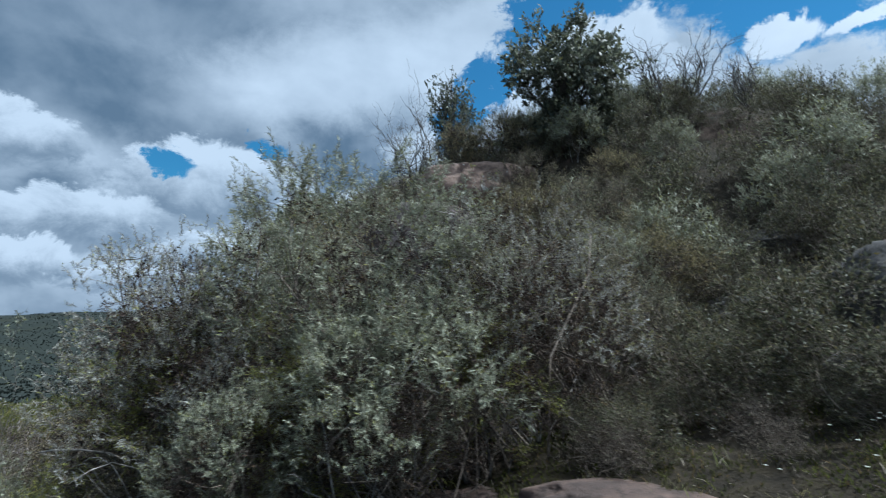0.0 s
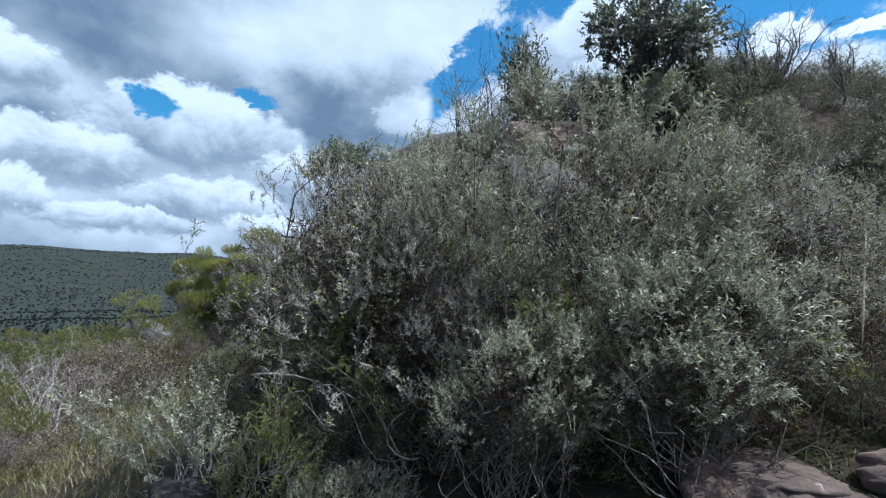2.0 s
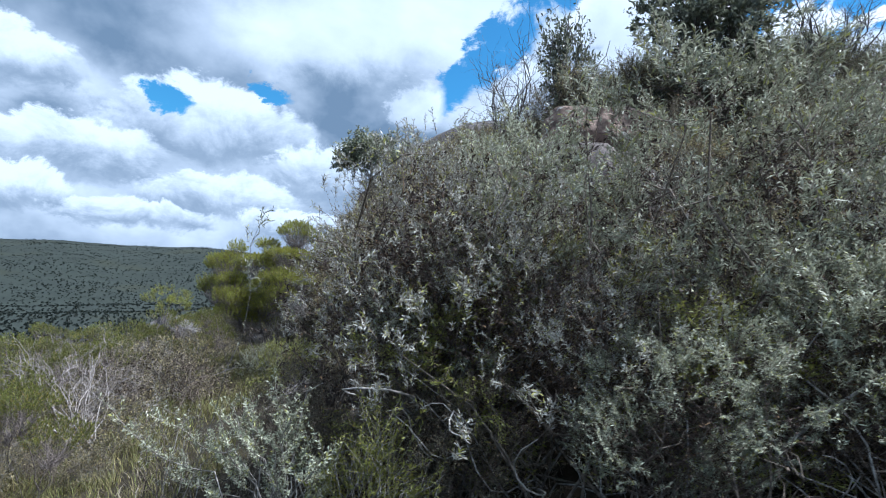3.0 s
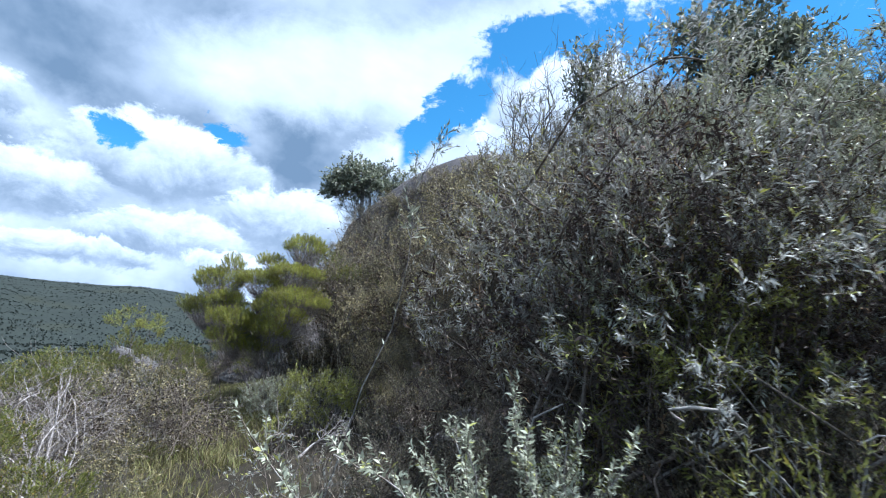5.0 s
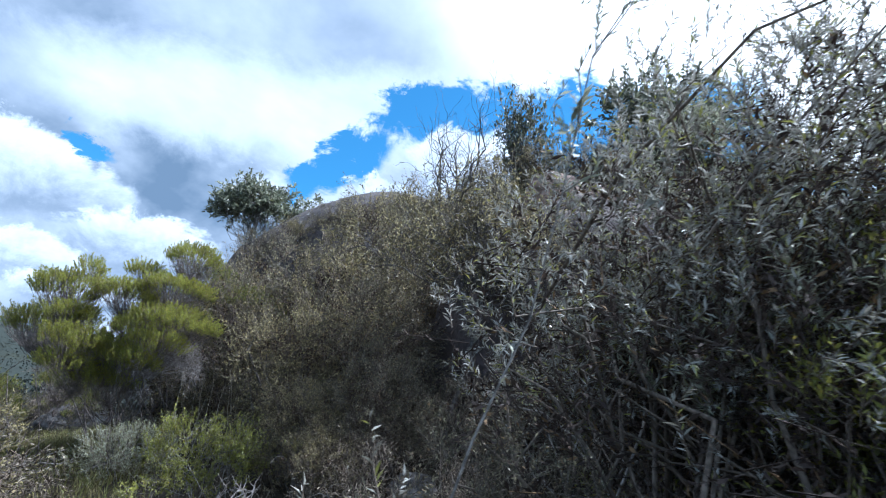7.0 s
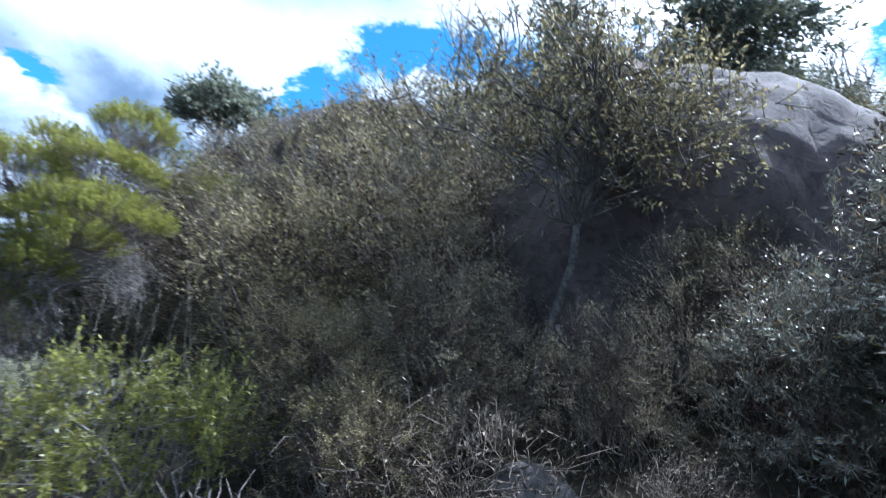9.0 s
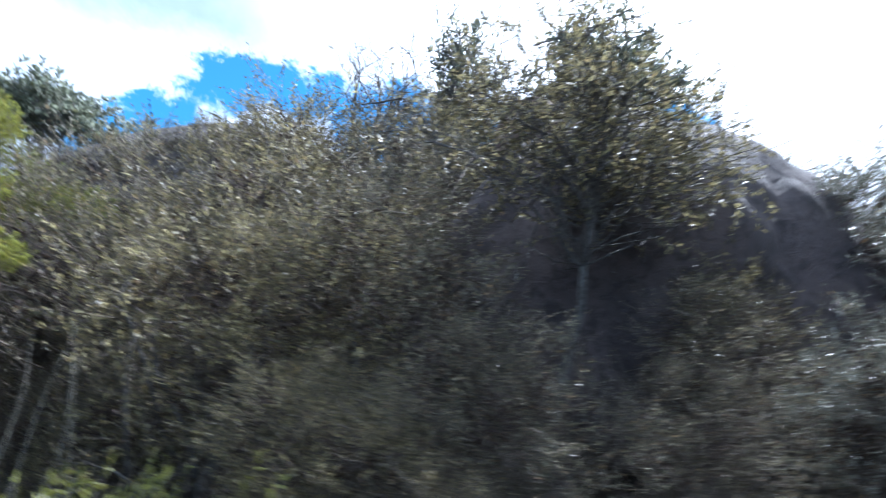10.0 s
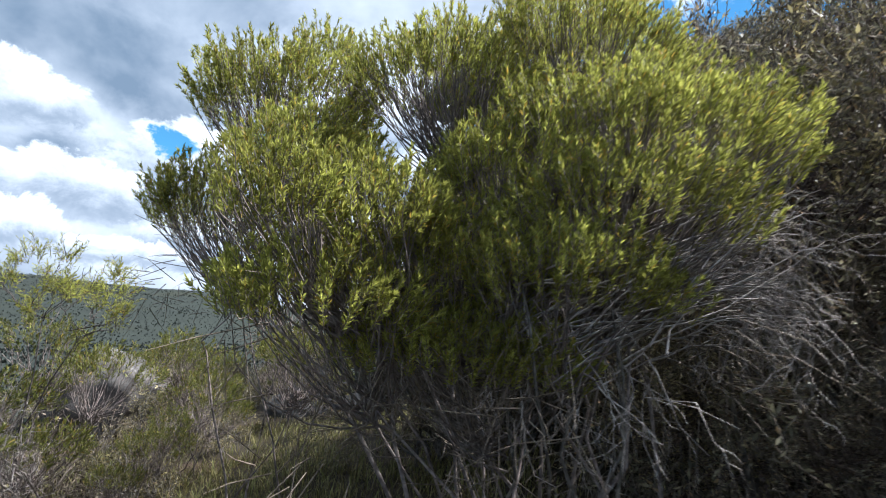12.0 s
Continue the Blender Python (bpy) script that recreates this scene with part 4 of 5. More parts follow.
# brown-green scrub below the dome
put(OLI_A, -4.6, 11.9, 0, 1.0)
put(OLI_B, -3.7, 11.5, 80, 1.0)
for ob, x, y, a, s in [(OLI_B, -5.2, 13.6, 30, 1.2), (OLI_A, -4.0, 13.4, 120, 1.35), (OLI_B, -2.7, 13.3, 200, 1.4), (OLI_A, -6.2, 16.2, 20, 1.35), (OLI_B, -4.7, 16.0, 100, 1.6), (OLI_A, -3.2, 15.6, 230, 1.6),
                       (OLI_B, -1.4, 14.6, 300, 1.2), (OLI_B, -4.0, 5.5, 100, 0.42), (OLI_B, -2.75, 4.85, 300, 0.5), (OLI_B, -3.05, 5.15, 30, 0.45), (OLI_B, -4.35, 6.3, 200, 0.55), (OLI_B, 1.7, 6.0, 60, 0.75), (OLI_A, 2.6, 7.2, 160, 0.8), (OLI_B, -2.05, 9.9, 30, 0.6), (OLI_A, -1.5, 10.2, 210, 0.62), (OLI_A, -4.7, 10.4, 170, 0.5), (OLI_B, -3.9, 10.1, 10, 0.6), (OLI_B, -3.0, 9.6, 10, 0.45), (OLI_A, -4.5, 9.7, 70, 0.38), (OLI_A, 1.4, 10.6, 10, 1.0), (OLI_B, 2.8, 9.2, 50, 0.9), (OLI_A, 3.6, 11.5, 90, 0.6), (OLI_B, 1.9, 12.6, 10, 0.8),
                       (OLI_A, 0.9, 8.4, 33, 0.9), (OLI_B, -6.7, 17.3, 33, 1.4), (OLI_A, -5.6, 17.4, 80, 1.6), (OLI_B, -7.1, 16.0, 150, 1.1), (OLI_B, -5.6, 15.0, 240, 1.25), (OLI_A, -2.0, 17.0, 140, 1.5), (OLI_B, -0.7, 15.9, 20, 1.0), (OLI_A, 0.6, 15.4, 200, 0.95), (OLI_A, 1.7, 14.8, 100, 0.9), (OLI_B, -0.2, 17.2, 310, 1.1)]:
    also(ob, x, y, a, s)
# low growth in the shade under the scrub
for ob, x, y, a, s in [(OLI_B, -5.5, 13.0, 20, 0.5), (OLI_A, -5.0, 12.5, 130, 0.5), (OLI_B, -4.5, 12.2, 250, 0.5), (OLI_A, -5.8, 13.9, 60, 0.55), (OLI_B, -5.3, 14.5, 160, 0.6), (OLI_A, -4.3, 11.0, 300, 0.5), (OLI_B, -3.5, 10.7, 80, 0.5)]:
    also(ob, x, y, a, s)
# scrub rooted on the flank of the dome
for ob, x, y, a, s in [(OLI_A, -6.9, 21.9, 10, 0.5), (OLI_B, -6.0, 21.2, 40, 0.68), (OLI_A, -5.2, 20.9, 100, 0.62), (OLI_B, -4.4, 20.8, 170, 0.58), (OLI_A, -3.6, 20.6, 220, 0.6), (OLI_B, -2.7, 20.5, 300, 0.62), (OLI_A, -1.8, 20.4, 20, 0.6), (OLI_B, -0.9, 20.4, 90, 0.64), (OLI_A, 0.1, 20.4, 150, 0.6)]:
    also(ob, x, y, a, s, z=-0.2 + 7.9 * math.sqrt(1 - ((x - 0.3) / 8.3) ** 2 - ((y - 24) / 5.8) ** 2), sink=0.25)
# feathery shrubs and the dead bush
put(FEA_A, -7.0, 12.6, 0, 1.0)
put(FEA_B, -10.2, 13.4, 0, 1.0)
put(FEA_C, -10.5, 15.2, 0, 1.08)
also(SIL_C, -6.55, 12.15, 20, 0.7)
put(FEA_D, -6.2, 14.4, 150, 1.1)
also(FEA_D, -8.6, 15.2, 70, 1.0)
also(FEA_B, -10.5, 15.5, 30, 1.1)
also(FEA_B, -9.9, 17.0, 130, 1.0)
also(FEA_B, -11.6, 15.0, 230, 0.9)
put(GREEN_A, -3.4, 4.25, 0, 0.95, high=1.12)
put(YEL_A, -3.05, 5.35, 0, 0.9)
for x, y, a, s in [(-2.3, 5.9, 60, 1.15), (-1.3, 4.5, 130, 0.8), (-2.6, 7.0, 200, 1.0), (0.1, 4.6, 30, 0.75), (2.4, 8.0, 90, 0.7)]:
    also(YEL_A, x, y, a, s)
put(GREEN_B, -5.45, 10.25, 0, 0.85, high=1.05)
put(SLOPE_A, -7.3, 8.3, 0, 0.7)
# bushes standing in the grass down the slope
for ob, x, y, a, s in [(FEA_B, -9.6, 9.9, 40, 0.95), (FEA_B, -10.4, 10.6, 150, 1.05), (TWIGGY, -8.3, 9.7, 80, 1.5), (SLOPE_A, -8.0, 11.2, 10, 1.2), (TWIGGY, -7.2, 10.4, 200, 1.25), (SLOPE_A, -9.0, 12.0, 260, 1.3), (TWIGGY, -9.6, 12.4, 20, 1.6)]:
    also(ob, x, y, a, s)
put(TWIGGY, -4.3, 9.3, 0, 1.0)
put(HEATH_A, 2.2, 4.6, 0, 0.9)
put(HEATH_B, 3.2, 5.4, 0, 0.9)


def dead_bush(seed, label, n=34, reach=1.2, sway=(0.7, 0, 0)):
    """Bleached leafless bush: bare stems that lean to one side, with a few forked twigs."""
    rng = np.random.default_rng(seed)
    ends = np.stack([rng.normal(sway[0], 0.3, n), rng.normal(sway[1], 0.3, n), rng.uniform(0.5, 1.0, n)], 1) * reach
    main, mr = limbs(rng, (0, 0, -0.05), ends, 0.013, 0.003, 8, lift=0.06, wob=0.05, start=0.12)
    b1, r1 = boughs(rng, main, 70, reach * 0.4, 0.0045, 0.0018, 0.4, 0.2)
    b2, r2 = boughs(rng, b1, 170, reach * 0.22, 0.0022, 0.001, 0.45, -0.35, 4)
    ob = tagged(new("dead_bush"), label, "dead shrub")
    part("branchwork", mesh_of("dead_wood", *join([tubes(main, mr, 5), tubes(b1, r1, 4)]), DEADWOOD, smooth=True), ob)
    tagged(part("fine_wood", mesh_of("dead_fine_wood", *tubes(b2, r2, 3), DEADWOOD, smooth=True), ob), kind="stuff")
    return ob


def combed_bush(seed, label):
    """A dead sheaf of fine twigs held up on thin stems: combed to one side, bowed over at the tips, loose ends hanging below."""
    rng = np.random.default_rng(seed)
    n = 80
    a = np.array([-0.3, -0.02, 1.3]) + rng.normal(0, 1, (n, 3)) * (0.15, 0.08, 0.1)
    b = np.stack([rng.uniform(0.32, 0.6, n), rng.normal(0.0, 0.12, n), rng.uniform(1.42, 1.86, n)], 1)
    main = np.array([curve(rng, p, q, 9, lift=0.1 * rng.uniform(0.0, 1.2), wob=0.03) for p, q in zip(a, b)])
    tip = rng.uniform(0.05, 0.3, n)
    main[:, 6:, 2] -= tip[:, None] * (0.1, 0.42, 1.0)
    main[:, 8, 0] -= tip * 0.45
    hang = np.array([curve(rng, p, p + (rng.uniform(-0.15, 0.25), rng.normal(-0.12, 0.08), rng.uniform(-0.34, -0.14)), 9, lift=0.06, wob=0.05) for p in a[:16]])
    lines = np.concatenate([main, hang])
    mr = np.tile(np.linspace(0.0034, 0.0012, 9), (len(lines), 1))
    b1, r1 = boughs(rng, lines, 260, 0.22, 0.0022, 0.001, 0.35, -0.1)
    b2, r2 = boughs(rng, b1, 380, 0.11, 0.0014, 0.0008, 0.45, -0.3, 4)
    stems = np.array([curve(rng, (rng.normal(-0.2, 0.1), 0.1 + rng.normal(0, 0.05), -0.1), p, 7, wob=0.05) for p in a[:5]])
    ob = tagged(new("dead_bush"), label, "dead shrub")
    for line in stems:
        part("stem", mesh_of("dead_stem", *tubes(line[None], np.linspace(0.008, 0.004, 7)[None], 6), DARKBARK, smooth=True), ob)
    part("branchwork", mesh_of("dead_wood", *join([tubes(lines, mr, 4), tubes(b1, r1, 3)]), DEADWOOD, smooth=True), ob)
    tagged(part("fine_wood", mesh_of("dead_fine_wood", *tubes(b2, r2, 3), DEADWOOD, smooth=True), ob), kind="stuff")
    return ob


DEAD = combed_bush(41, "bleached dead bush combed over with fine grey twigs")
put(DEAD, -6.5, 12.62, 0, 1.0)
DEAD_L = dead_bush(42, "leafless pale grey bush in the dry grass", 16, 1.3, (-0.5, 0.1, 0))
put(DEAD_L, -7.83, 8.5, 0, 1.05)
also(DEAD_L, -10.6, 15.4, 120, 0.9)

# trees
T_OLIVE = tree(51, [(0.1, 0, 2.95, 0.75, 0.7, 0.75), (-0.45, -0.1, 2.6, 0.6, 0.6, 0.6), (0.6, -0.2, 2.6, 0.55, 0.5, 0.55), (-0.7, 0.55, 2.5, 0.6, 0.55, 0.55), (0.75, -0.5, 2.35, 0.5, 0.5, 0.5), (0.1, 0.0, 2.15, 0.65, 0.6, 0.35), (0.5, 0.6, 2.9, 0.55, 0.5, 0.5)], 1300, 11, "small_tree", "small tree with leaning dark trunk and sparse olive leaves", OLIVE, 0.05, 0.34, 0.34,
               [(-0.15, 0, -0.1), (-0.05, 0.1, 0.6), (0.1, 0, 0.95), (0.06, 0, 1.5), (0.15, 0, 2.1), (0.3, 0, 2.7)], 0.04, DARKBARK)
put(T_OLIVE, -2.85, 10.62, 0, 1.0)
T_DARK = tree(52, [(0, 0, 1.9, 1.5, 1.3, 1.0), (-0.6, 0, 2.4, 0.9, 0.8, 0.7), (0.7, 0, 2.3, 0.9, 0.8, 0.75), (0.2, 0.1, 2.9, 0.7, 0.7, 0.5), (0.3, 0, 0.9, 1.2, 1.0, 0.8)], 1200, 10, "hilltop_tree", "dense dark green tree on the hilltop against sky", DARK, 0.13, 0.45, 0.34,
              [(0, 0, -0.1), (0.05, 0, 0.5), (0, 0, 1.1)], 0.11, DARKBARK)
put(T_DARK, 3.3, 14.6, 0, 1.1, sink=0.15)
T_ROCK = tree(53, [(0, 0, 1.75, 0.8, 0.7, 0.6), (-0.45, 0, 1.45, 0.6, 0.6, 0.5), (1.45, 0, 1.6, 0.6, 0.6, 0.5)], 1000, 10, "rock_tree", "rounded grey-green tree growing on the granite dome", GREYGREEN, 0.11, 0.4, 0.28,
              [(0.3, 0, -0.4), (0.3, 0, 0.1), (0.2, 0, 0.6)], 0.06, BARK, low=-0.2)
put(T_ROCK, -6.7, 24.2, 0, 1.35, z=3.7)
T_THIN = tree(54, [(0, 0, 1.3, 0.5, 0.5, 0.5), (0.2, 0, 0.8, 0.5, 0.5, 0.5)], 300, 9, "thin_tree", "sparse thin-crowned tree on the ridge", DARK, 0.09, 0.45, 0.3, [(0, 0, -0.1), (0.05, 0, 0.4), (0, 0, 0.8)], 0.05, DARKBARK)
put(T_THIN, 0.1, 16.2, 0, 1.1, high=1.95)


def whip(seed):
    """A single thin leafy shoot."""
    rng = np.random.default_rng(seed)
    line = curve(rng, (0.25, 0, -0.1), (0, 0, 2.3), 9, wob=0.03)
    tw, r = boughs(rng, line[None, 5:], 12, 0.18, 0.0025, 0.001, 0.6, 0.5)
    leaf_ = leaves_on(rng, np.concatenate([tw, line[None, -5:]]), 12, 0.034, 0.008, 0.75, 0.1, 0.2)
    return plant("silver_shoot", "thin whip of silver shrub rising above the others", "shrub", join([tubes(line[None], np.linspace(0.0045, 0.0015, 9)[None], 6), tubes(tw, r, 4)]), leaf_, BARK, SILVER)


put(whip(55), -4.5, 5.35, 200, 1.1)


def dead_tree(seed, label, tall=1.8):
    rng = np.random.default_rng(seed)
    line = curve(rng, (0, 0, -0.2), (0.15, 0, tall * 0.55), 8, wob=0.05)
    ends = np.stack([rng.normal(-0.25, 0.5, 12), rng.normal(0, 0.3, 12), rng.uniform(0.7, 1.15, 12) * tall], 1)
    main, mr = limbs(rng, line[3], ends, 0.035, 0.008, 7, lift=0.04, wob=0.06)
    b1, r1 = boughs(rng, main, 90, tall * 0.28, 0.012, 0.003, 0.8, 0.4)
    b2, r2 = boughs(rng, b1, 160, tall * 0.14, 0.005, 0.002, 0.8, 0.3, 4)
    ob = tagged(new("dead_tree"), label, "dead tree")
    part("trunk", mesh_of("dead_trunk", *tubes(line[None], np.linspace(0.055, 0.035, 8)[None], 7), DARKBARK, smooth=True), ob)
    part("branchwork", mesh_of("dead_branchwork", *join([tubes(main, mr, 5), tubes(b1, r1, 4), tubes(b2, r2, 3)]), DARKBARK, smooth=True), ob)
    return ob


put(dead_tree(61, "tall leafless dead tree with forked bare branches on the ridge", 4.2), -1.3, 17.3, 0, 1.0)
TWIGTREE = put(dead_tree(63, "twiggy half-bare tree beside the hilltop tree", 2.3), 5.6, 13.6, 0, 0.9)
also(TWIGTREE, 6.7, 14.0, 140, 0.8)
also(TWIGTREE, 7.6, 13.2, 250, 0.7)

# ---------------------------------------------------------------- scattered scrub on the slopes
rs = random.Random(7)


def clear_of_path(x, y, r=1.0):
    line = [(0, 0), (-2.2, 0.5), (-4.1, 2.2), (-5.1, 3.9), (-5.4, 6.2), (-5.4, 7.5), (-6.3, 9.2), (-7.5, 10.8)]
    for (ax, ay), (bx, by) in zip(line, line[1:]):
        t = max(0, min(1, ((x - ax) * (bx - ax) + (y - ay) * (by - ay)) / ((bx - ax) ** 2 + (by - ay) ** 2)))
        if math.hypot(x - ax - t * (bx - ax), y - ay - t * (by - ay)) < r:
            return False
    return True


def scatter(kinds, n, xs, ys, sizes, keep=lambda x, y: True, r=1.2):
    made = 0
    for _ in range(n * 6):
        x, y = rs.uniform(*xs), rs.uniform(*ys)
        if not clear_of_path(x, y, r) or not keep(x, y) or math.hypot(x + 6.9, y - 12.3) < 1.3:
            continue
        also(rs.choice(kinds), x, y, rs.uniform(0, 360), rs.uniform(*sizes))
        made += 1
        if made >= n:
            break


put(SIL_D, 3.3, 8.3, 0, 1.2)
scatter([HEATH_A, HEATH_B, HEATH_B, SIL_D, HEATH_A], 190, (-0.5, 13), (8, 19), (0.7, 1.25), lambda x, y: x > 0.5 or y > 15)
scatter([HEATH_A, HEATH_B], 44, (2.0, 8), (3.6, 9), (0.55, 1.05), lambda x, y: math.hypot(x - 4.15, y - 4.4) > 1.0)
scatter([FEA_B, SLOPE_A, TWIGGY, TWIGGY, SLOPE_A], 70, (-26, -9), (9, 40), (0.8, 1.5), lambda x, y: x < -9.5 - 0.12 * (y - 10), 2.0)
scatter([SLOPE_A, FEA_B], 22, (-14, -8.5), (5, 24), (0.55, 0.95), lambda x, y: x < -10 or y > 15, 1.6)
scatter([FEA_B, TWIGGY, DEAD_L, SLOPE_A, TWIGGY], 46, (-12, -7.4), (8.5, 17), (0.6, 1.1), lambda x, y: y < 12 + (-7.8 - x) * 1.2, 1.7)
scatter([SLOPE_A, SLOPE_A, TWIGGY, FEA_B, TWIGGY], 62, (-10.5, -6.3), (5.5, 12.5), (0.4, 0.85), lambda x, y: True, 1.3)
scatter([TWIGGY], 15, (-5.6, -1.2), (8.2, 12.8), (0.6, 1.0), lambda x, y: True, 1.9)
scatter([HEATH_A, HEATH_B, HEATH_A, TWIGGY], 64, (0.9, 4.4), (3.5, 6.8), (0.28, 0.55), lambda x, y: math.hypot(x - 4.15, y - 4.4) > 1.0 and math.hypot(x - 1.25, y - 3.0) > 0.8)


# ---------------------------------------------------------------- grass, ground cover, flowers
def blades(rng, x, y, length, width, lean=0.5):
    """Bent narrow blades, two joined pieces each."""
    n = len(x)
    z = height(x, y)
    a = rng.uniform(0, 2 * np.pi, n)
    out = np.stack([np.cos(a), np.sin(a), np.zeros(n)], 1)
    side = np.stack([-np.sin(a), np.cos(a), np.zeros(n)], 1)
    L = (length * rng.uniform(0.5, 1.3, n))[:, None]
    ln = (lean * rng.uniform(0.3, 1.5, n))[:, None]
    p0 = np.stack([x, y, z - 0.02], 1)
    p1 = p0 + L * 0.55 * unit(np.array([0, 0, 1.0]) + out * ln * 0.5)
    p2 = p1 + L * 0.5 * unit(np.array([0, 0, 1.0]) + out * ln * 1.6)
    w = (width * rng.uniform(0.7, 1.3, n))[:, None] / 2
    v = np.stack([p0 - side * w, p0 + side * w, p1 + side * w * 0.8, p1 - side * w * 0.8, p2 + side * w * 0.15, p2 - side * w * 0.15], 1).reshape(-1, 3)
    b = np.arange(n)[:, None] * 6
    f = np.concatenate([b + [0, 1, 2, 3], b + [3, 2, 4, 5]])
    return v, f


def tufts(rng, n, xs, ys, per, spread, keep):
    cx, cy = rng.uniform(*xs, n), rng.uniform(*ys, n)
    ok = np.array([keep(a, b) for a, b in zip(cx, cy)])
    cx, cy = cx[ok], cy[ok]
    x = np.repeat(cx, per) + rng.normal(0, spread, len(cx) * per)
    y = np.repeat(cy, per) + rng.normal(0, spread, len(cx) * per)
    return x, y


rng = np.random.default_rng(90)
x_, y_ = tufts(rng, 12000, (-13.5, -4.9), (3, 20), 8, 0.06, lambda a, b: (a < -6.2 or b < 8) and (a < -5.2 or b < 5.5) and b > 3.3 + rng.normal(0, 0.5) and a > -12.5 + rng.normal(0, 0.6) and rng.random() < 0.35 + 0.65 * (math.sin(a * 1.7 + b) * math.sin(b * 1.3 - a * 0.6) > -0.1))
tagged(new("dry_grass", mesh_of("dry_grass", *blades(rng, x_, y_, 0.19, 0.008, 1.0), STRAW)), "yellow-brown dry grass tufts on the slope", "grass", kind="stuff")
x_, y_ = tufts(rng, 10000, (-1.0, 6), (1.8, 7.0), 8, 0.05, lambda a, b: math.sin(a * 4.1 + 1.3 * b) * math.sin(b * 3.7 - a * 1.9) + rng.normal(0, 0.3) > -0.1)
tagged(new("ground_cover", mesh_of("ground_cover", *blades(rng, x_, y_, 0.06, 0.009, 1.5), MOSS)), "mossy green heath and low plants on rock", "ground cover", kind="stuff")
x_, y_ = tufts(rng, 3000, (-1.5, 6), (1.8, 7.0), 5, 0.08, lambda a, b: True)
tagged(new("leaf_litter", mesh_of("leaf_litter", *blades(rng, x_, y_, 0.07, 0.008, 2.6), LITTER)), "brown fallen leaves and twigs between the low plants", "litter", kind="stuff")
x_, y_ = tufts(rng, 2600, (-6.2, -0.5), (5.0, 15), 8, 0.1, lambda a, b: clear_of_path(a, b, 0.3))
tagged(new("undergrowth", mesh_of("undergrowth", *blades(rng, x_, y_, 0.15, 0.008, 1.6), LITTER)), "brown dry litter and dead sprigs under the shrubs", "undergrowth", kind="stuff")

x_, y_ = tufts(rng, 5200, (-15, 7), (-5, 4), 7, 0.06, lambda a, b: rng.random() < 0.75 - 0.04 * abs(a + 5) and not clear_of_path(a, b, 3.0 + 2.0 * rng.random()))
tagged(new("short_grass", mesh_of("short_grass", *blades(rng, x_, y_, 0.12, 0.007, 1.2), STRAW)), "short dry grass on the bare hillside", "grass", kind="stuff")

# white flowers in the heath
fx, fy = rng.uniform(1.4, 4.2, 60), rng.uniform(2.6, 5.2, 60)
fp = np.repeat(np.stack([fx, fy, height(fx, fy) + rng.uniform(0.08, 0.2, 60)], 1), 5, 0)
fa = np.tile(np.arange(5) * 2 * np.pi / 5, 60)
petal = np.stack([np.cos(fa), np.sin(fa), np.full(300, 0.5)], 1)
tagged(new("white_flower", mesh_of("white_flower", *kites(fp, unit(petal), unit(petal * (-1, -1, 1)), np.full(300, 0.016), np.full(300, 0.011)), BLOOM)), "tiny white flowers dotted over the low heath", "flower", kind="stuff")

# dry seed stalks at the edge of the scrub
for k in range(9):
    r2 = np.random.default_rng(200 + k)
    x, y = -5.8 + r2.normal(0, 0.25), 11.6 + r2.normal(0, 0.2)
    line = curve(r2, (x, y, h(x, y) - 0.02), (x + r2.normal(-0.08, 0.1), y + r2.normal(0, 0.08), h(x, y) + r2.uniform(0.95, 1.4)), 8, wob=0.02)
    tagged(new("dry_stalk", mesh_of("dry_stalk", *tubes(line[None], np.linspace(0.0026, 0.0012, 8)[None], 5), STALK, smooth=True)), "tall thin bleached dry grass stalk", "grass stalk", "stalks by the scrub")

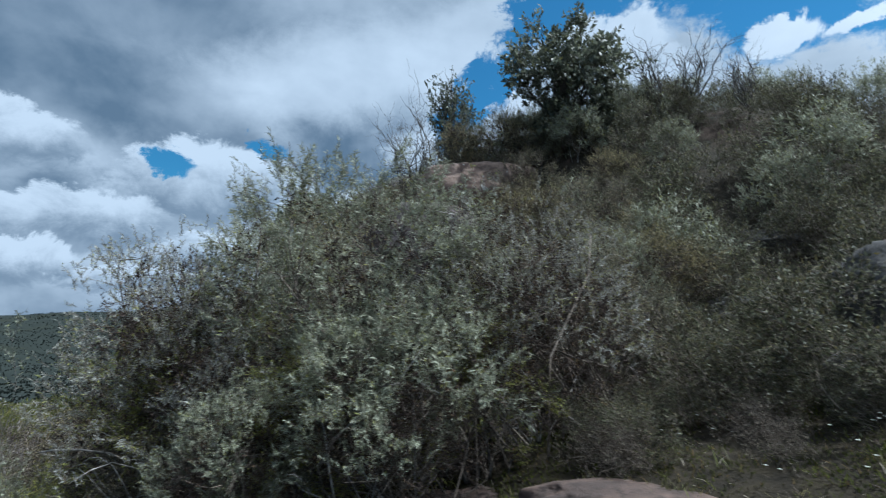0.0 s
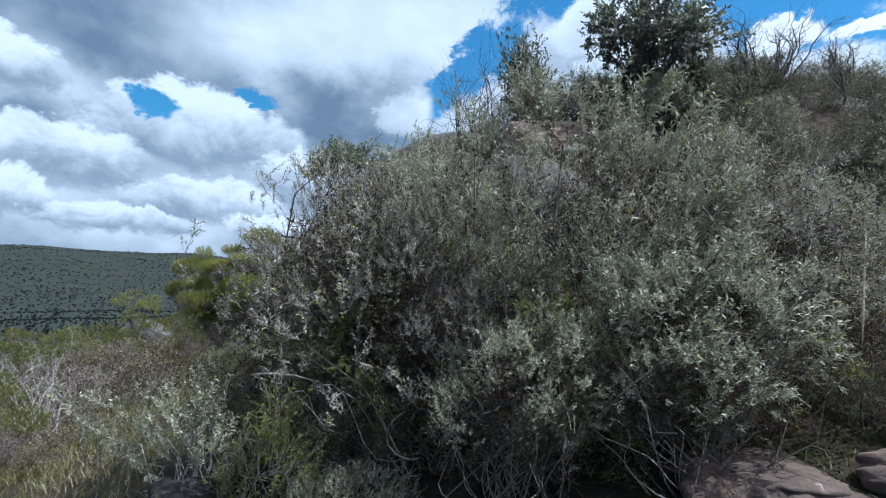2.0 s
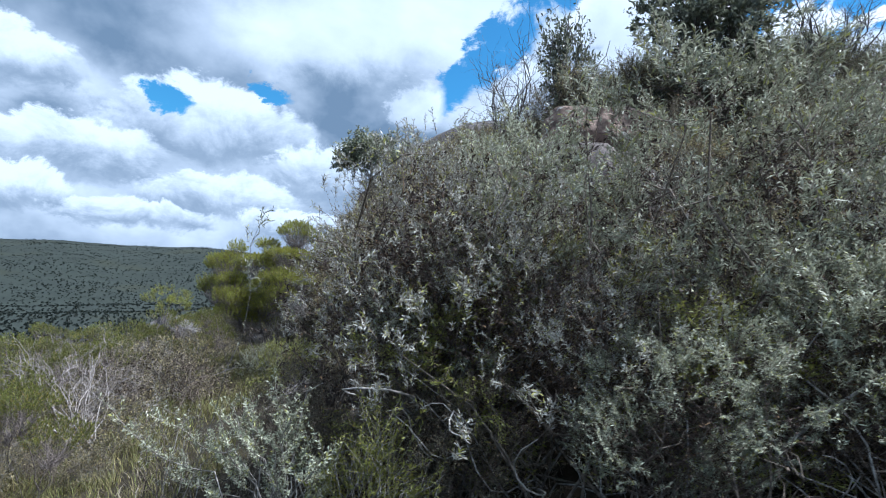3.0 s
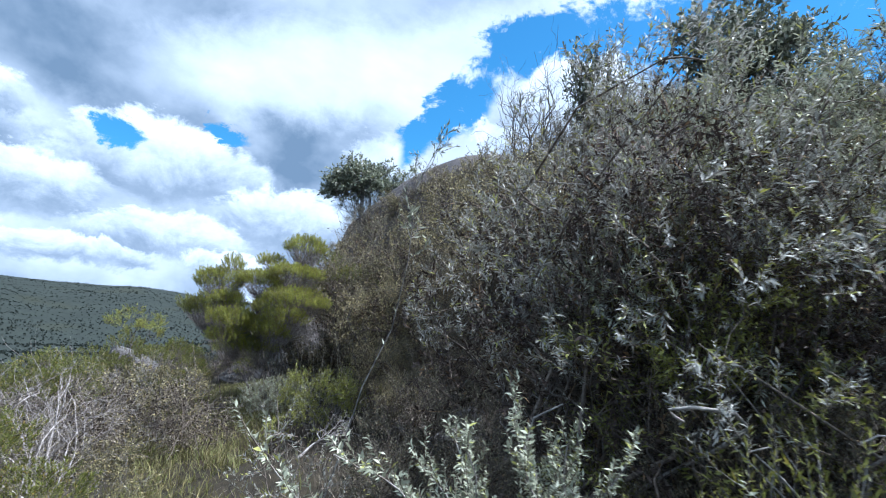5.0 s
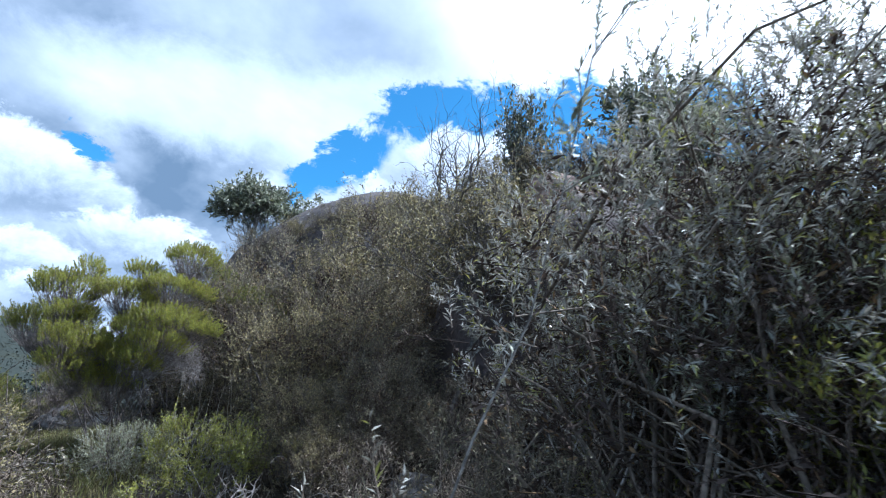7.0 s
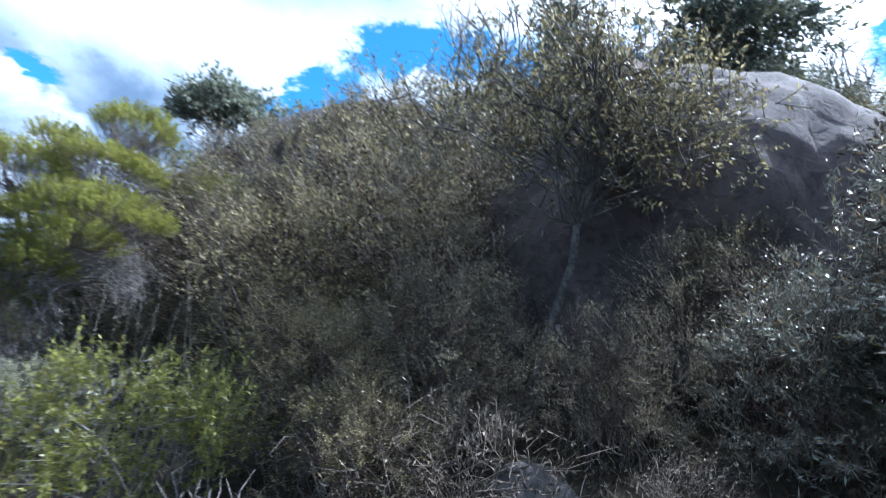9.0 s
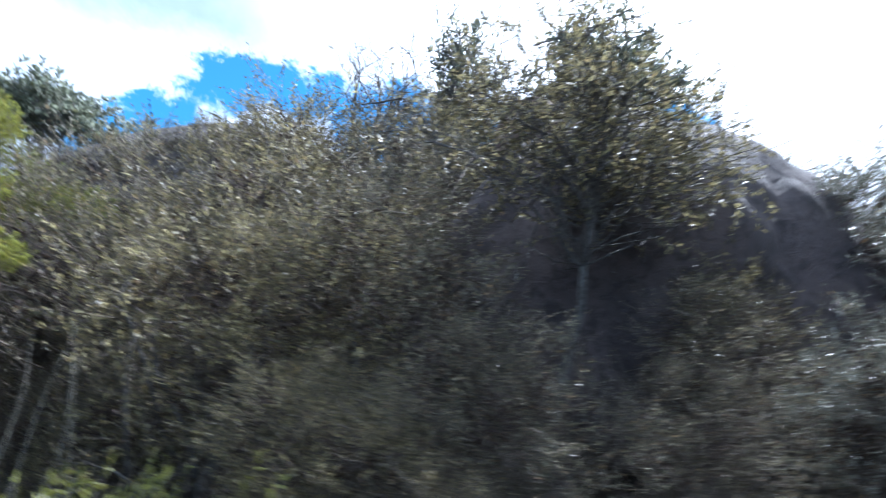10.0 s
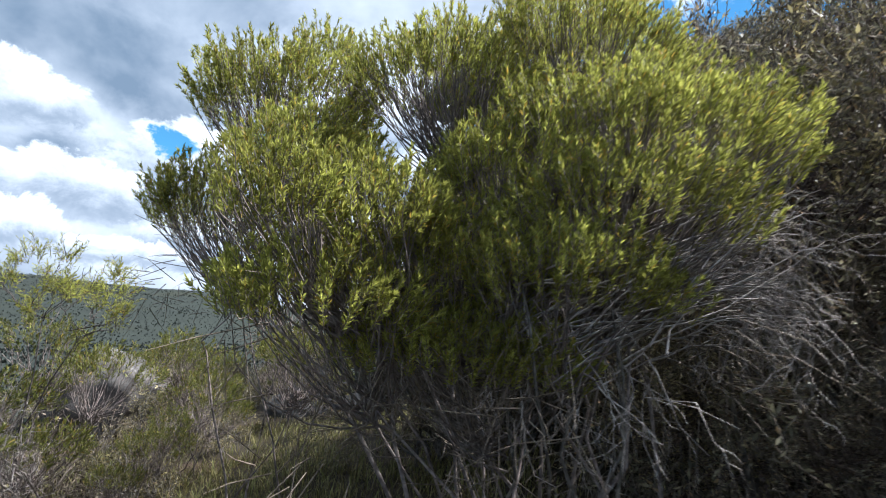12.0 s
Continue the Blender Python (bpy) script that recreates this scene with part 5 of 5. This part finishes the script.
# fallen dead branches under the feathery shrubs and beside the path
for k, (x, y, a, L) in enumerate([(-7.9, 13.1, 20, 1.1), (-7.2, 12.9, -15, 1.0), (-8.6, 12.6, 60, 1.0), (-9.3, 13.4, -30, 1.4), (-6.7, 12.8, 10, 0.8), (-9.0, 11.9, 100, 1.0), (-5.3, 9.3, 40, 0.7), (-4.4, 9.1, 120, 0.8)]):
    r2 = np.random.default_rng(300 + k)
    d = np.array([math.cos(radians(a)), math.sin(radians(a))])
    p0, p1 = np.array([x, y]) - d * L / 2, np.array([x, y]) + d * L / 2
    line = curve(r2, (*p0, h(*p0) + 0.02), (*p1, h(*p1) + 0.14), 9, wob=0.04, lift=0.08)
    b1, r1 = boughs(r2, line[None], 14, 0.4, 0.008, 0.002, 0.8, 0.2)
    b2, r3 = boughs(r2, b1, 30, 0.2, 0.004, 0.001, 0.8, 0.1, 4)
    tagged(new("fallen_branch", mesh_of("fallen_branch", *join([tubes(line[None], np.linspace(0.018, 0.006, 9)[None], 6), tubes(b1, r1, 4), tubes(b2, r3, 3)]), DARKBARK if k % 2 else DEADWOOD, smooth=True)), "dead forked branch lying in the grass", "branch", "fallen branches")

# ---------------------------------------------------------------- far woods: rough crowns over the valley side and the ridge
rng = np.random.default_rng(77)
n_far = 40000
az_ = np.radians(rng.uniform(-75, 5, n_far))
r_ = 28 + 900 * rng.random(n_far) ** 1.8
fx, fy = np.sin(az_) * r_, np.cos(az_) * r_
size_ = rng.uniform(0.8, 1.8, n_far) * np.clip(r_ / 260, 0.16, 0.85)
fz = height(fx, fy)
each = 4
way_ = unit(rng.normal(size=(n_far * each, 3)) + np.array([0, 0, 0.7]))
at3 = np.repeat(np.stack([fx, fy, fz + 0.25 * size_], 1), each, 0)
sz = np.repeat(size_, each)
far_v, far_f = kites(at3 - way_ * sz[:, None] * 0.2, way_, unit(rng.normal(size=way_.shape)), sz, sz * 0.75, 0.3)
tagged(new("far_woods", mesh_of("far_woods", far_v, far_f, FAR)), "dark bush and woods over the far valley slopes", "woods", kind="stuff")
